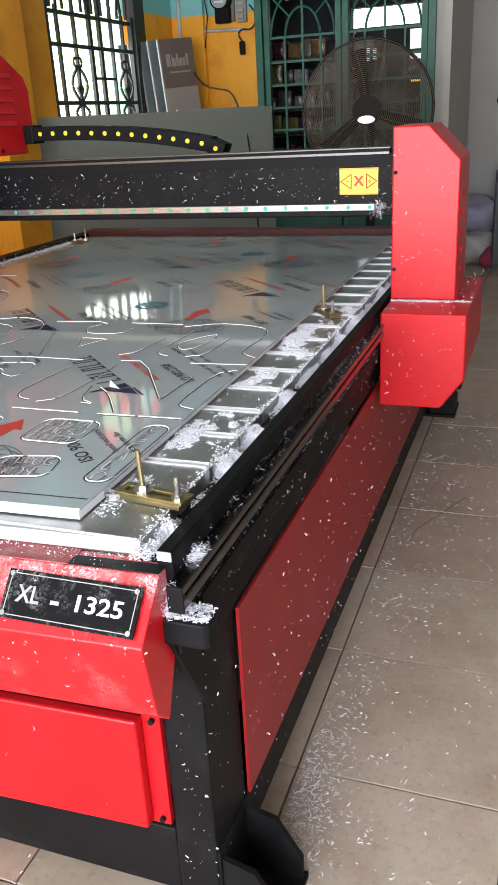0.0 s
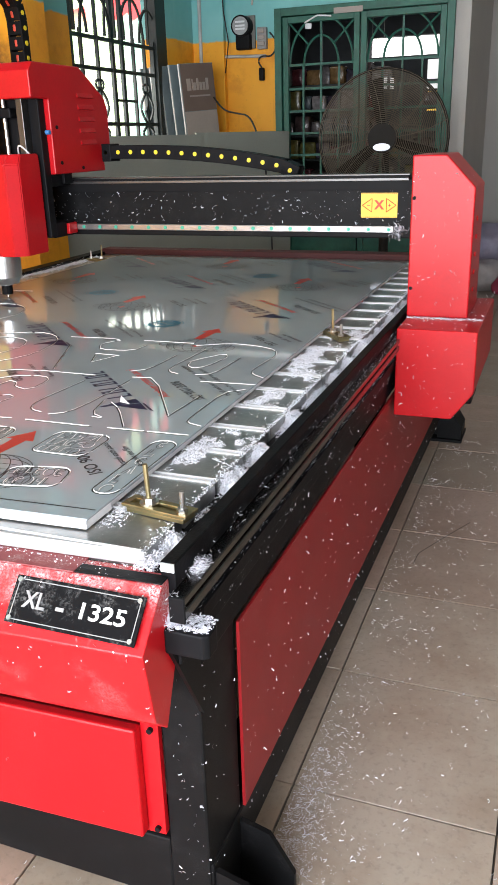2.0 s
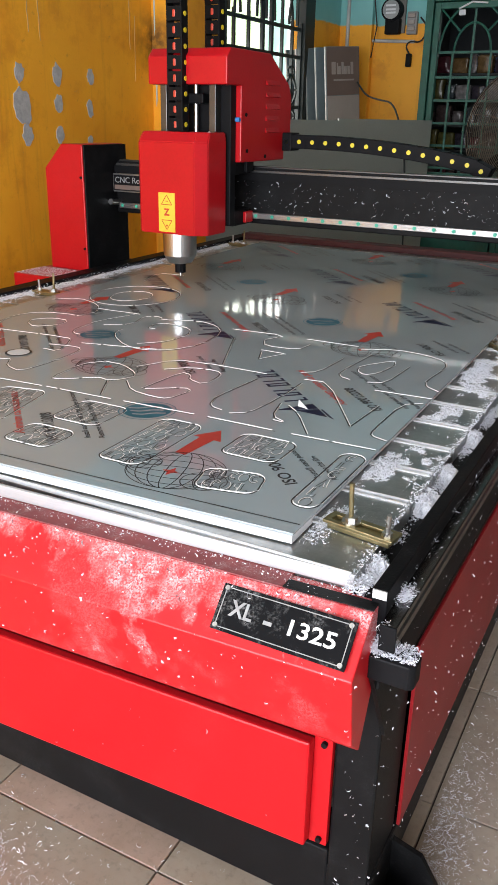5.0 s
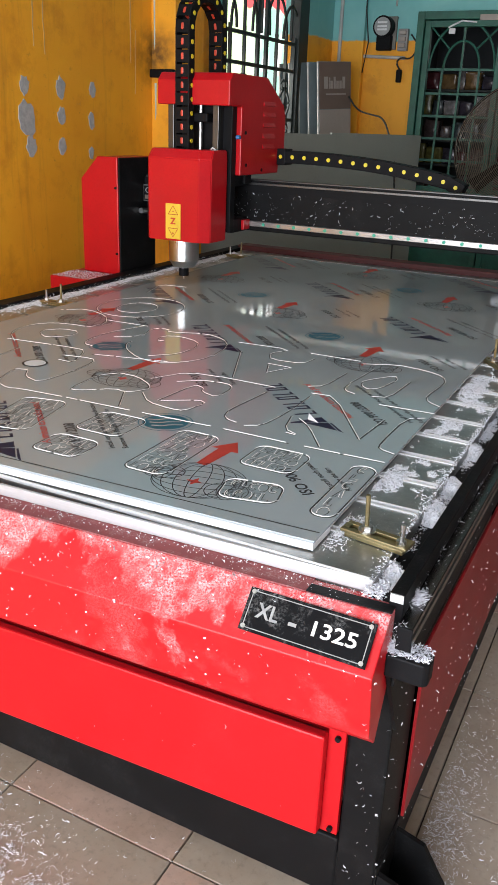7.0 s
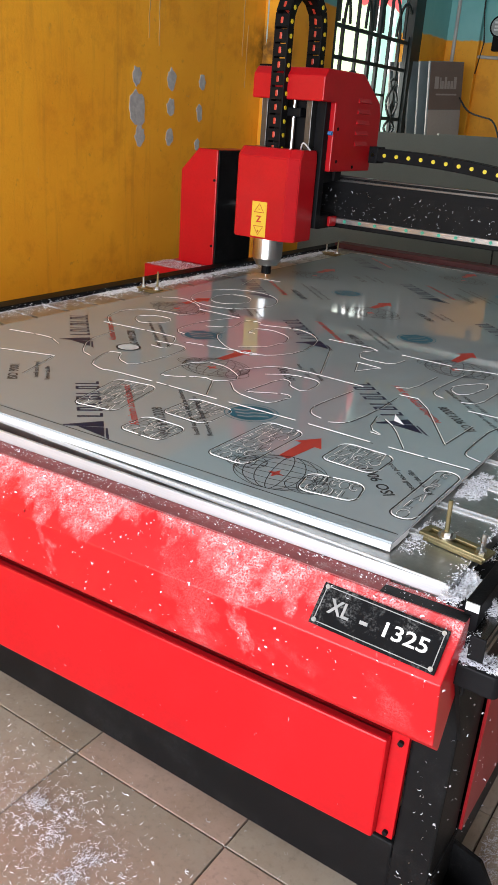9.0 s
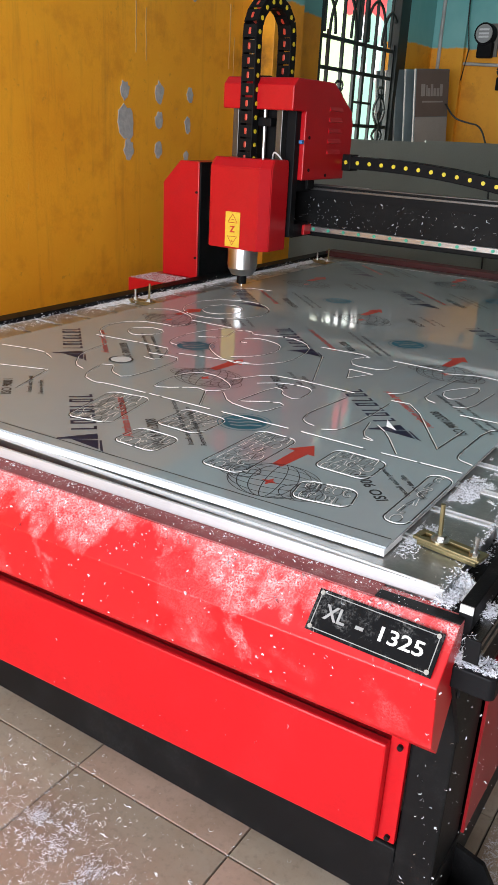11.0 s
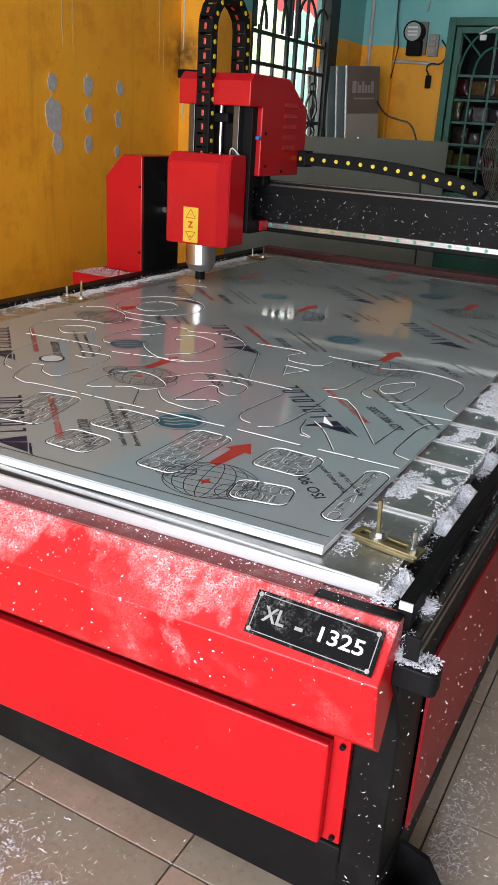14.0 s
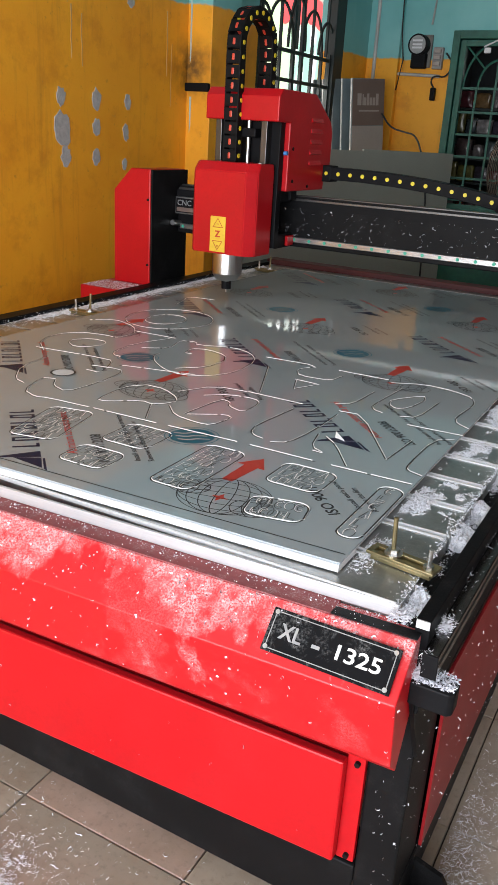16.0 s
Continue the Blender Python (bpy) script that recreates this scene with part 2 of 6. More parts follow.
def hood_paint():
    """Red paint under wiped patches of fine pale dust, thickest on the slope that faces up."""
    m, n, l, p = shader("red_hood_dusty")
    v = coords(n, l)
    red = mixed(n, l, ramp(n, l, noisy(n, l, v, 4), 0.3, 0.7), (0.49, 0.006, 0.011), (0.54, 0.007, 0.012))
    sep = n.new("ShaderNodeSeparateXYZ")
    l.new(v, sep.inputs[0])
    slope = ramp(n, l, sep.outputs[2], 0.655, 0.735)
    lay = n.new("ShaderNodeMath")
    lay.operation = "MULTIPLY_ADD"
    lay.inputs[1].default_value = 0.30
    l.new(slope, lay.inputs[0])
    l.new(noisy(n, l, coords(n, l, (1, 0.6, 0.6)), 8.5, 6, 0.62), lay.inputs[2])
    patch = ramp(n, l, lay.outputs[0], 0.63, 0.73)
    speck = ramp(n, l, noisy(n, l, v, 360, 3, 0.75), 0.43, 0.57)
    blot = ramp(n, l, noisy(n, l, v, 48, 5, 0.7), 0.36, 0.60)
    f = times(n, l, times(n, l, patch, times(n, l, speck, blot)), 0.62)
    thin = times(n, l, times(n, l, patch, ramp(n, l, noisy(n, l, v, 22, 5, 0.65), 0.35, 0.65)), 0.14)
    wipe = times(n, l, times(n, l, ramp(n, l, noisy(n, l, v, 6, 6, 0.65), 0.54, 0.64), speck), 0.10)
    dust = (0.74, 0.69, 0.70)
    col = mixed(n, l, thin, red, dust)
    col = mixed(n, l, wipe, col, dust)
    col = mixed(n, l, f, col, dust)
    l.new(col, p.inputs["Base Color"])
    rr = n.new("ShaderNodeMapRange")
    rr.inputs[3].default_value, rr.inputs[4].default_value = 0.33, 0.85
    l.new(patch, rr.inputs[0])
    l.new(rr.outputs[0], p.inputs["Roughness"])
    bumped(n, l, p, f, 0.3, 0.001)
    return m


def glow(name, color, strength):
    m, n, l, p = shader(name)
    p.inputs["Base Color"].default_value, p.inputs["Emission Color"].default_value, p.inputs["Emission Strength"].default_value = rgb(color), rgb(color), strength
    return m


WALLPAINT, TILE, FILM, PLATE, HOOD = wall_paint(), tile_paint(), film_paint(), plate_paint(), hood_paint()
GROUT = surface("tile_grout", (0.10, 0.085, 0.07), 0.9, bump=0.3)
INK_BLACK = surface("ink_black", (0.012, 0.012, 0.016), 0.5, vary=0.1, bump=0, spec=0.4)
INK_NAVY = surface("ink_navy", (0.009, 0.010, 0.045), 0.5, vary=0.1, bump=0, spec=0.4)
INK_RED = surface("ink_red", (0.5, 0.05, 0.035), 0.5, vary=0.1, bump=0, spec=0.4)
INK_TEAL = surface("ink_teal", (0.008, 0.12, 0.18), 0.5, vary=0.1, bump=0, spec=0.4)
CUT_LIT = surface("cut_lit", (0.92, 0.93, 0.94), 0.35, 0.0, vary=0.1, bump=0)
CUT_DARK = surface("cut_dark", (0.02, 0.02, 0.02), 0.6, vary=0.1, bump=0)

# ---------- mesh helpers ----------


def obj(name, bm, mat, smooth=False):
    me = bpy.data.meshes.new(name)
    bm.normal_update()
    if smooth:
        for f in bm.faces:
            f.smooth = True
    bm.to_mesh(me)
    bm.free()
    me.materials.append(mat)
    return new(name, me)


def part(name, bm, mat, parent, label="", smooth=False):
    ob = obj(name, bm, mat, smooth)
    ob.parent = parent
    if label:
        tagged(ob, label)
    return ob


def thing(name, x, y, z, label, category, group="", kind=""):
    ob = new(name)
    ob.empty_display_size = 0.05
    ob.location = (x, y, z)
    return tagged(ob, label, category, group, kind)


def box(x0, x1, y0, y1, z0, z1, bevel=0.0, bm=None, m=None):
    made = bmesh.new()
    bmesh.ops.create_cube(made, size=1)
    for v in made.verts:
        v.co = Vector(((x0 + x1) / 2 + v.co.x * (x1 - x0), (y0 + y1) / 2 + v.co.y * (y1 - y0), (z0 + z1) / 2 + v.co.z * (z1 - z0)))
    if bevel:
        bmesh.ops.bevel(made, geom=made.edges[:], offset=bevel, segments=2, profile=0.5, affect="EDGES")
    if m is not None:
        made.transform(m)
    if bm is None:
        return made
    join(bm, made)
    return bm


def join(bm, other):
    me = bpy.data.meshes.new("tmp")
    other.to_mesh(me)
    other.free()
    bm.from_mesh(me)
    bpy.data.meshes.remove(me)
    return bm


def prism(profile, lo, hi, axis="x", bevel=0.0):
    """A profile of (a, b) pairs drawn out along an axis: x takes (y, z), y takes (x, z), z takes (x, y)."""
    bm = bmesh.new()

    def at(a, b, c):
        return {"x": (c, a, b), "y": (a, c, b), "z": (a, b, c)}[axis]
    r0 = [bm.verts.new(at(a, b, lo)) for a, b in profile]
    r1 = [bm.verts.new(at(a, b, hi)) for a, b in profile]
    k = len(profile)
    bm.faces.new(r0)
    bm.faces.new(r1[::-1])
    for i in range(k):
        bm.faces.new((r0[i], r1[i], r1[(i + 1) % k], r0[(i + 1) % k]))
    bmesh.ops.recalc_face_normals(bm, faces=bm.faces[:])
    if bevel:
        bmesh.ops.bevel(bm, geom=bm.edges[:], offset=bevel, segments=2, profile=0.5, affect="EDGES")
    return bm


def rod(p, q, r, seg=10, r2=None, bm=None):
    p, q = Vector(p), Vector(q)
    made = bmesh.new()
    bmesh.ops.create_cone(made, cap_ends=True, segments=seg, radius1=r, radius2=r if r2 is None else r2, depth=(q - p).length)
    made.transform(Matrix.Translation((p + q) / 2) @ (q - p).to_track_quat("Z", "Y").to_matrix().to_4x4())
    if bm is None:
        return made
    return join(bm, made)


def tube(points, r, seg=6, bm=None, closed=False):
    """A round tube along a polyline."""
    made = bm or bmesh.new()
    pts = [Vector(p) for p in points]
    rings = []
    k = len(pts)
    for i, p in enumerate(pts):
        a = pts[(i - 1) % k] if closed or i else p
        b = pts[(i + 1) % k] if closed or i < k - 1 else p
        q = (b - a).normalized().to_track_quat("Z", "Y").to_matrix()
        rings.append([made.verts.new(p + q @ Vector((r * math.cos(2 * math.pi * j / seg), r * math.sin(2 * math.pi * j / seg), 0))) for j in range(seg)])
    pairs = list(zip(rings, rings[1:])) + ([(rings[-1], rings[0])] if closed else [])
    for u, w in pairs:
        for j in range(seg):
            made.faces.new((u[j], u[(j + 1) % seg], w[(j + 1) % seg], w[j]))
    if not closed:
        made.faces.new(rings[0][::-1])
        made.faces.new(rings[-1])
    return made


def ribbon(points, w, z, bm=None, closed=False):
    """A flat strip of width w along (x, y) points at height z."""
    made = bm or bmesh.new()
    pts = [Vector((p[0], p[1], 0)) for p in points]
    k = len(pts)
    rows = []
    for i, p in enumerate(pts):
        a = pts[(i - 1) % k] if closed or i else p
        b = pts[(i + 1) % k] if closed or i < k - 1 else p
        d = (b - a).normalized()
        s = Vector((-d.y, d.x, 0)) * w / 2
        rows.append((made.verts.new((p.x + s.x, p.y + s.y, z)), made.verts.new((p.x - s.x, p.y - s.y, z))))
    for u, v in list(zip(rows, rows[1:])) + ([(rows[-1], rows[0])] if closed else []):
        made.faces.new((u[0], u[1], v[1], v[0]))
    return made


def arc(cx, cy, rx, ry, a0, a1, n=16):
    return [(cx + rx * math.cos(radians(a0 + (a1 - a0) * i / n)), cy + ry * math.sin(radians(a0 + (a1 - a0) * i / n))) for i in range(n + 1)]


def lettering(text, size, m, mat, name, parent, depth=0.0006, spacing=1.0, width=None, bold=0.0):
    c = bpy.data.curves.new(name, "FONT")
    c.body, c.size, c.extrude, c.align_x, c.align_y, c.space_character, c.resolution_u, c.offset = text, size, depth, "CENTER", "CENTER", spacing, 3, bold
    tmp = new("tmp", c)
    bpy.context.view_layer.update()
    me = bpy.data.meshes.new_from_object(tmp.evaluated_get(bpy.context.evaluated_depsgraph_get()))
    bpy.data.objects.remove(tmp)
    bpy.data.curves.remove(c)
    if width:
        xs = [v.co.x for v in me.vertices]
        f = width / (max(xs) - min(xs))
        for v in me.vertices:
            v.co.x *= f
    me.transform(m)
    me.materials.clear()
    me.materials.append(mat)
    me.name = name
    ob = new(name, me)
    ob.parent = parent
    return ob


def structure(name, bm, mat, label, category):
    return tagged(obj(name, bm, mat), label, category, kind="structure")


def bank(name, label, x0, x1, y0, y1, base, height, seed, hump=0.5, gaps=0.0):
    """A long uneven drift of fine swarf: its surface dips under its base where there is none."""
    nx, ny = 14, int((y1 - y0) / 0.0032)
    verts, faces = [], []
    for j in range(ny + 1):
        y = y0 + (y1 - y0) * j / ny
        for i in range(nx + 1):
            u = i / nx
            x = x0 + (x1 - x0) * u
            big = 0.5 + 0.9 * noise.noise(Vector((seed, y * 5.0, u * 1.2))) - gaps
            fine = noise.noise(Vector((x * 90, y * 90, seed))) * 0.8 + noise.noise(Vector((x * 260, y * 260, seed))) * 0.7
            prof = math.exp(-((u - hump) / 0.33) ** 2)
            z = base + height * (prof * big + prof * fine * 0.6) - height * 0.12
            verts.append((x + noise.noise(Vector((y * 200, x * 200, 1))) * 0.002, y, z))
    for j in range(ny):
        for i in range(nx):
            k = j * (nx + 1) + i
            faces.append((k, k + 1, k + nx + 2, k + nx + 1))
    me = bpy.data.meshes.new(name)
    me.from_pydata(verts, [], faces)
    me.materials.append(DRIFT)
    return tagged(new(name, me), label, "swarf", kind="stuff")


def smooth3(points, rounds=2):
    pts = [Vector(p) for p in points]
    for _ in range(rounds):
        out = [pts[0]]
        for a, b in zip(pts, pts[1:]):
            out += [a * 0.75 + b * 0.25, a * 0.25 + b * 0.75]
        pts = out + [pts[-1]]
    return pts


def swarf(name, n, place, size, label, seed, curl=1.0, thick=0.25):
    """Many little curled chips. place(rng) gives a point and an up direction (None: flat on a level surface)."""
    rng = random.Random(seed)
    verts, faces = [], []
    for _ in range(n):
        p, up = place(rng)
        s = size * (0.5 + rng.random() ** 2 * 1.6)
        tilt = Euler((rng.gauss(0, 0.5), rng.gauss(0, 0.5), rng.random() * 6.28)).to_matrix()
        base = Vector(up).to_track_quat("Z", "Y").to_matrix() if up else Matrix.Identity(3)
        turn, rad, w = rng.uniform(0.6, 3.6) * curl, s * 0.5, s * thick
        k = len(verts)
        steps = 4
        for i in range(steps + 1):
            a = turn * (i / steps - 0.5)
            c = Vector((rad * math.sin(a) * 1.2, rad * (1 - math.cos(a)), 0))
            for h in (-0.5, 0.5):
                q = base @ (tilt @ (c + Vector((0, 0, w * h))))
                verts.append((p[0] + q.x, p[1] + q.y, p[2] + q.z + (w * 0.4 if not up else 0)))
        for i in range(steps):
            faces.append((k + 2 * i, k + 2 * i + 1, k + 2 * i + 3, k + 2 * i + 2))
    me = bpy.data.meshes.new(name)
    me.from_pydata(verts, [], faces)
    me.materials.append(CHIP)
    return tagged(new(name, me), label, "swarf", kind="stuff")

# ---------- the room ----------
WX, BY, CZ = -2.08, 5.17, 3.0      # left wall, back wall, ceiling


def walls():
    structure("floor", box(-2.3, 3.0, -3.4, 7.2, -0.12, -0.012), GROUT, "dark grout bed under beige floor tiles", "floor")
    structure("ceiling", box(-2.3, 3.0, -3.4, 7.2, CZ, CZ + 0.12), CEIL, "plain off-white ceiling", "ceiling")
    # left wall with the window opening y 3.6 to 4.78, z 1.05 to 2.45
    bm = box(WX - 0.18, WX, -3.4, 3.455, 0, CZ)
    box(WX - 0.18, WX, 4.68, 5.36, 0, CZ, bm=bm)
    box(WX - 0.18, WX, 3.455, 4.68, 0, 1.05, bm=bm)
    box(WX - 0.18, WX, 3.455, 4.68, 2.45, CZ, bm=bm)
    structure("wall_west", bm, WALLPAINT, "orange plaster wall with a turquoise upper band", "wall")
    structure("pillar", box(WX, -1.94, 2.74, 3.02, 0, CZ, 0.004), WALLPAINT, "orange pillar with a turquoise top", "pillar")
    # back wall with the doorway x -1.46 to -0.22
    bm = box(WX, -1.46, BY, BY + 0.18, 0, CZ)
    box(-1.46, -0.22, BY, BY + 0.18, 2.09, CZ, bm=bm)
    structure("wall_north", bm, WALLPAINT, "orange plaster wall with a turquoise upper band", "wall")
    structure("pillar", box(WX, -1.84, BY - 0.05, BY, 0, CZ, 0.004), WALLPAINT, "shallow orange pillar in the corner", "pillar")
    structure("wall_jamb", box(-0.22, -0.17, BY - 0.004, BY + 0.18, 0, CZ), GREYWALL, "plain grey painted door jamb", "wall")
    structure("wall_passage", box(-0.17, -0.12, BY - 0.02, 6.6, 0, CZ), GREYWALL, "plain grey painted wall", "wall")
    structure("wall_passage_end", box(-0.17, 3.0, 6.6, 6.75, 0, CZ), GREYWALL, "plain grey painted wall", "wall")
    structure("wall_east", box(2.8, 2.95, -3.4, 6.6, 0, CZ), surface("east_wall_paint", (0.26, 0.25, 0.24), 0.8, vary=0.1, scale=2), "plain grey painted wall", "wall")
    # shop front: open between its jambs
    bm = box(-2.08, -1.95, -3.4, -3.22, 0, CZ)
    box(1.8, 2.8, -3.4, -3.22, 0, CZ, bm=bm)
    box(-1.95, 1.8, -3.4, -3.22, 2.85, CZ, bm=bm)
    structure("wall_south", bm, GREYWALL, "grey wall round the open shop front", "wall")
    structure("ground", box(-30, 30, -60, -3.4, -0.16, -0.02), surface("street", (0.2, 0.19, 0.18), 0.9), "pale concrete street outside", "ground")
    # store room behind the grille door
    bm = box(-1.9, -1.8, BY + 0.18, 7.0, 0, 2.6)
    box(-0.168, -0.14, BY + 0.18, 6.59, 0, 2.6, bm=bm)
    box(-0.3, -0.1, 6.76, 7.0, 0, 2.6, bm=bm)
    # slot near the top is made up, to show the right leaf's reflection
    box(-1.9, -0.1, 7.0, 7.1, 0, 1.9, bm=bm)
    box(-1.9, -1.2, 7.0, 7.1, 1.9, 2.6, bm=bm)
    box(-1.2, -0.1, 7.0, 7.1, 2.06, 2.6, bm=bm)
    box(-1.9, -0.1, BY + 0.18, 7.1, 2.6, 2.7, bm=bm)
    # near-black colour gives the room its gloom
    structure("wall_store", bm, surface("store_wall_unlit", (0.07, 0.075, 0.08), 0.9), "store room wall, coloured near black as an unlit room", "wall")


walls()

# ---------- router bed ----------
SX0, SX1, SY0, SY1, SZ = -1.31, 0.0, 0.007, 2.44, 0.768       # panel sheet
BX0, BX1, BZ = -1.47, 0.104, 0.750                # slatted bed
FX0, FX1 = -1.50, 0.148                           # outer faces of the frame
CX = (FX0 + FX1) / 2


def mirror_x(x):
    return 2 * CX - 0.033 - x


SKEW = 0.042                                      # the bed's front runs slightly out of square


def askew(bm, reach=0.3):
    for v in bm.verts:
        if v.co.y < reach:
            v.co.y += SKEW * v.co.x
    return bm


def router_bed():
    bed = thing("router_bed", CX, 1.3, 0, "black and red steel bed of a flatbed router, dusted with swarf", "machine bed")

    def p(name, bm, mat, label=""):
        bm.transform(Matrix.Translation((-CX, -1.3, 0)))
        return part(name, bm, mat, bed, label)
    for side in (0, 1):
        f = (lambda x: x) if side == 0 else mirror_x
        a, b = sorted((f(0.055), f(FX1)))
        # posts
        for y0, y1 in ((0.03, 0.165), (1.25, 1.35), (2.55, 2.68)):
            bm = box(*sorted((f(0.076), f(FX1 - 0.004))), y0, y1, 0.16 if y0 == 1.25 else 0.0125, 0.61, 0.004)
            p("leg", bm, BLACK)
        # long beams
        p("side_beam", box(a, b, 0.034, 2.7, 0.075, 0.168, 0.004), BLACK)
        p("side_beam", box(a, b, 0.034, 2.7, 0.545, 0.615, 0.004), BLACK_CHIPS)
        p("side_rail_plate", box(*sorted((f(0.133 if side == 0 else 0.098), f(0.154))), -0.04, 2.72, 0.60, 0.751 if side == 0 else 0.762, 0.002), BLACK_CHIPS)
        p("side_ledge", box(*sorted((f(0.1045), f(0.1325))), -0.03, 2.70, 0.62, 0.729), BLACK_CHIPS)
        # guide rail and rack on the outer face
        p("plate_end", box(*sorted((f(0.1345), f(0.153))), -0.0425, -0.0402, 0.738, 0.750), ALU_END, "bare steel end of the rail plate")
        rail = [(0.1545, 0.684), (0.1735, 0.684), (0.175, 0.6855), (0.175, 0.697), (0.168, 0.700), (0.168, 0.704), (0.175, 0.707), (0.175, 0.7155), (0.1735, 0.717), (0.1545, 0.717)]
        p("guide_rail", prism([(f(u), w) for u, w in rail], -0.062, 2.70, "y"), GUIDE, "dark glossy linear guide rail strewn with swarf")
        p("rail_cap", box(*sorted((f(0.1545), f(0.176))), -0.066, -0.0622, 0.682, 0.718, 0.001), PLASTIC)
        p("rack", box(*sorted((f(0.1545), f(0.162))), 0.02, 2.70, 0.632, 0.654, 0.001), BLACK_CHIPS, "black toothed rack under the guide rail")
        stop = [(f(0.142), -0.062), (f(0.196), -0.062), (f(0.203), -0.056), (f(0.203), -0.03), (f(0.192), -0.018), (f(0.155), -0.018), (f(0.155), -0.041), (f(0.142), -0.041)]
        p("end_stop", prism(stop, 0.630, 0.666, "z", 0.003), PLASTIC, "black stop block heaped with swarf")
        p("stop_gusset", prism([(-0.02, 0.63), (-0.058, 0.63), (0.028, 0.47), (0.028, 0.62)], *sorted((f(0.144), f(0.15))), "x"), BLACK)
        p("side_panel", box(*sorted((f(FX1), f(FX1 + 0.006))), 0.163, 2.5, 0.171, 0.54, 0.001), RED_SHADED, "red sheet-metal side panel, its shade put into the colour")
        # levelling foot: two gusset plates
        for yy in (0.04, 0.15):
            g = prism([(f(0.145), 0.15), (f(0.20), 0.135), (f(0.245), 0.06), (f(0.245), 0.012), (f(0.145), 0.012)], yy, yy + 0.01, "y")
            p("foot_gusset", g, BLACK)
        p("foot_plate", box(*sorted((f(0.10), f(0.25))), 0.03, 0.17, 0.0, 0.012, 0.002), BLACK)
        p("foot_plate", box(*sorted((f(0.10), f(0.25))), 2.5, 2.68, 0.0, 0.012, 0.002), BLACK)
        p("foot_gusset", prism([(f(0.145), 0.15), (f(0.20), 0.135), (f(0.245), 0.06), (f(0.245), 0.012), (f(0.145), 0.012)], 2.52, 2.66, "y"), BLACK)
    # front
    p("front_beam", box(FX0 + 0.01, 0.075, 0.032, 0.12, 0.066, 0.20, 0.004), BLACK)
    p("front_beam", askew(box(FX0 + 0.01, FX1 - 0.006, 0.034, 0.12, 0.40, 0.69, 0.003)), BLACK)
    hood = [(-0.026, 0.727), (-0.065, 0.727), (-0.126, 0.662), (-0.107, 0.55), (-0.075, 0.518), (-0.04, 0.60), (-0.026, 0.70)]
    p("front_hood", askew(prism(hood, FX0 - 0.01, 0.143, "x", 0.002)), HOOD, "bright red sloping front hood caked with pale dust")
    p("hood_lip", askew(box(FX0 + 0.02, 0.02, -0.066, -0.024, 0.7285, 0.7305, 0.0008)), surface("dusty_red_flange", (0.27, 0.06, 0.065), 0.7, dust=0.35, dust_scale=30), "red top flange under a film of pale dust")
    p("hood_lip", askew(box(0.02, 0.1435, -0.0645, -0.0435, 0.7285, 0.7305, 0.0008)), BLACK)
    p("front_panel", askew(box(FX0 + 0.09, 0.045, 0.0, 0.02, 0.222, 0.429, 0.004)), RED, "plain bright red front panel")
    p("panel_flange", askew(box(FX0 + 0.06, 0.044, 0.02, 0.032, 0.218, 0.424, 0.001)), RED)
    p("panel_flange", askew(box(0.0445, 0.074, 0.02, 0.032, 0.218, 0.436, 0.001)), RED)
    for z in (0.230, 0.421):
        p("bolt", rod((0.062, 0.016, z), (0.062, 0.024, z), 0.0048, 10), PLASTIC)
    # slatted bed
    p("end_profile", askew(box(BX0 + 0.01, 0.103, -0.029, -0.023, 0.731, BZ + 0.001, 0.001)), surface("bed_end_aluminium", (0.58, 0.585, 0.60), 0.42, 0.45, vary=0.12, scale=9, bump=0.06, stretch=(0.3, 1, 6)), "bright cut aluminium end of the slatted bed")
    y = -0.022
    while y < 2.56:
        p("slat", box(BX0, BX1, y, y + 0.108, BZ - 0.026, BZ, 0.0015), ALU)
        # the slot's two bright lips
        for k in (0.0, 0.108):
            p("slat_lip", prism([(y + k - 0.0022, BZ - 0.004), (y + k - 0.0022, BZ + 0.0018), (y + k - 0.0005, BZ + 0.003), (y + k + 0.0022, BZ + 0.0022), (y + k + 0.0022, BZ - 0.004)], SX0 + 0.03, BX1 - 0.006, "x"), ALU_END)
        y += 0.122
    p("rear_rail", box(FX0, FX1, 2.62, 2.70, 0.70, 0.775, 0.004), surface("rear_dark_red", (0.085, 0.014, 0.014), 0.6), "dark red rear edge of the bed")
    p("bed_tray", box(BX0, 0.098, 0.02, 2.6, 0.62, 0.712), BLACK)
    # name plate on the hood's slope
    d = Vector((0, -0.126 + 0.065, 0.662 - 0.727))
    up = -d.normalized()
    nrm = Vector((0, up.z * -1, up.y)).normalized()
    if nrm.z < 0:
        nrm = -nrm
    m = Matrix((Vector((1, 0, 0)), up, nrm)).transposed().to_4x4()
    m.translation = Vector((0.037, -0.0955, 0.6945)) + nrm * 0.0018
    plate = p("name_plate", box(-0.0945, 0.0945, -0.031, 0.031, -0.0012, 0.0012, 0.0008, m=m), PLATE, "worn black metal name plate with white lettering")
    off = Matrix.Translation((-CX, -1.3, 0)) @ m
    edge = bmesh.new()
    for s in (-1, 1):
        box(-0.0885, 0.0885, s * 0.0262 - 0.0006, s * 0.0262 + 0.0006, 0.0012, 0.0018, bm=edge)
        box(s * 0.0885 - 0.0006, s * 0.0885 + 0.0006, -0.0262, 0.0262, 0.0012, 0.0018, bm=edge)
    edge.transform(off)
    part("plate_border", edge, GREY_PAINT, plate)
    for sx in (-1, 1):
        for sy in (-1, 1):
            r = rod((sx * 0.0875, sy * 0.0252, 0), (sx * 0.0875, sy * 0.0252, 0.0036), 0.0034, 10)
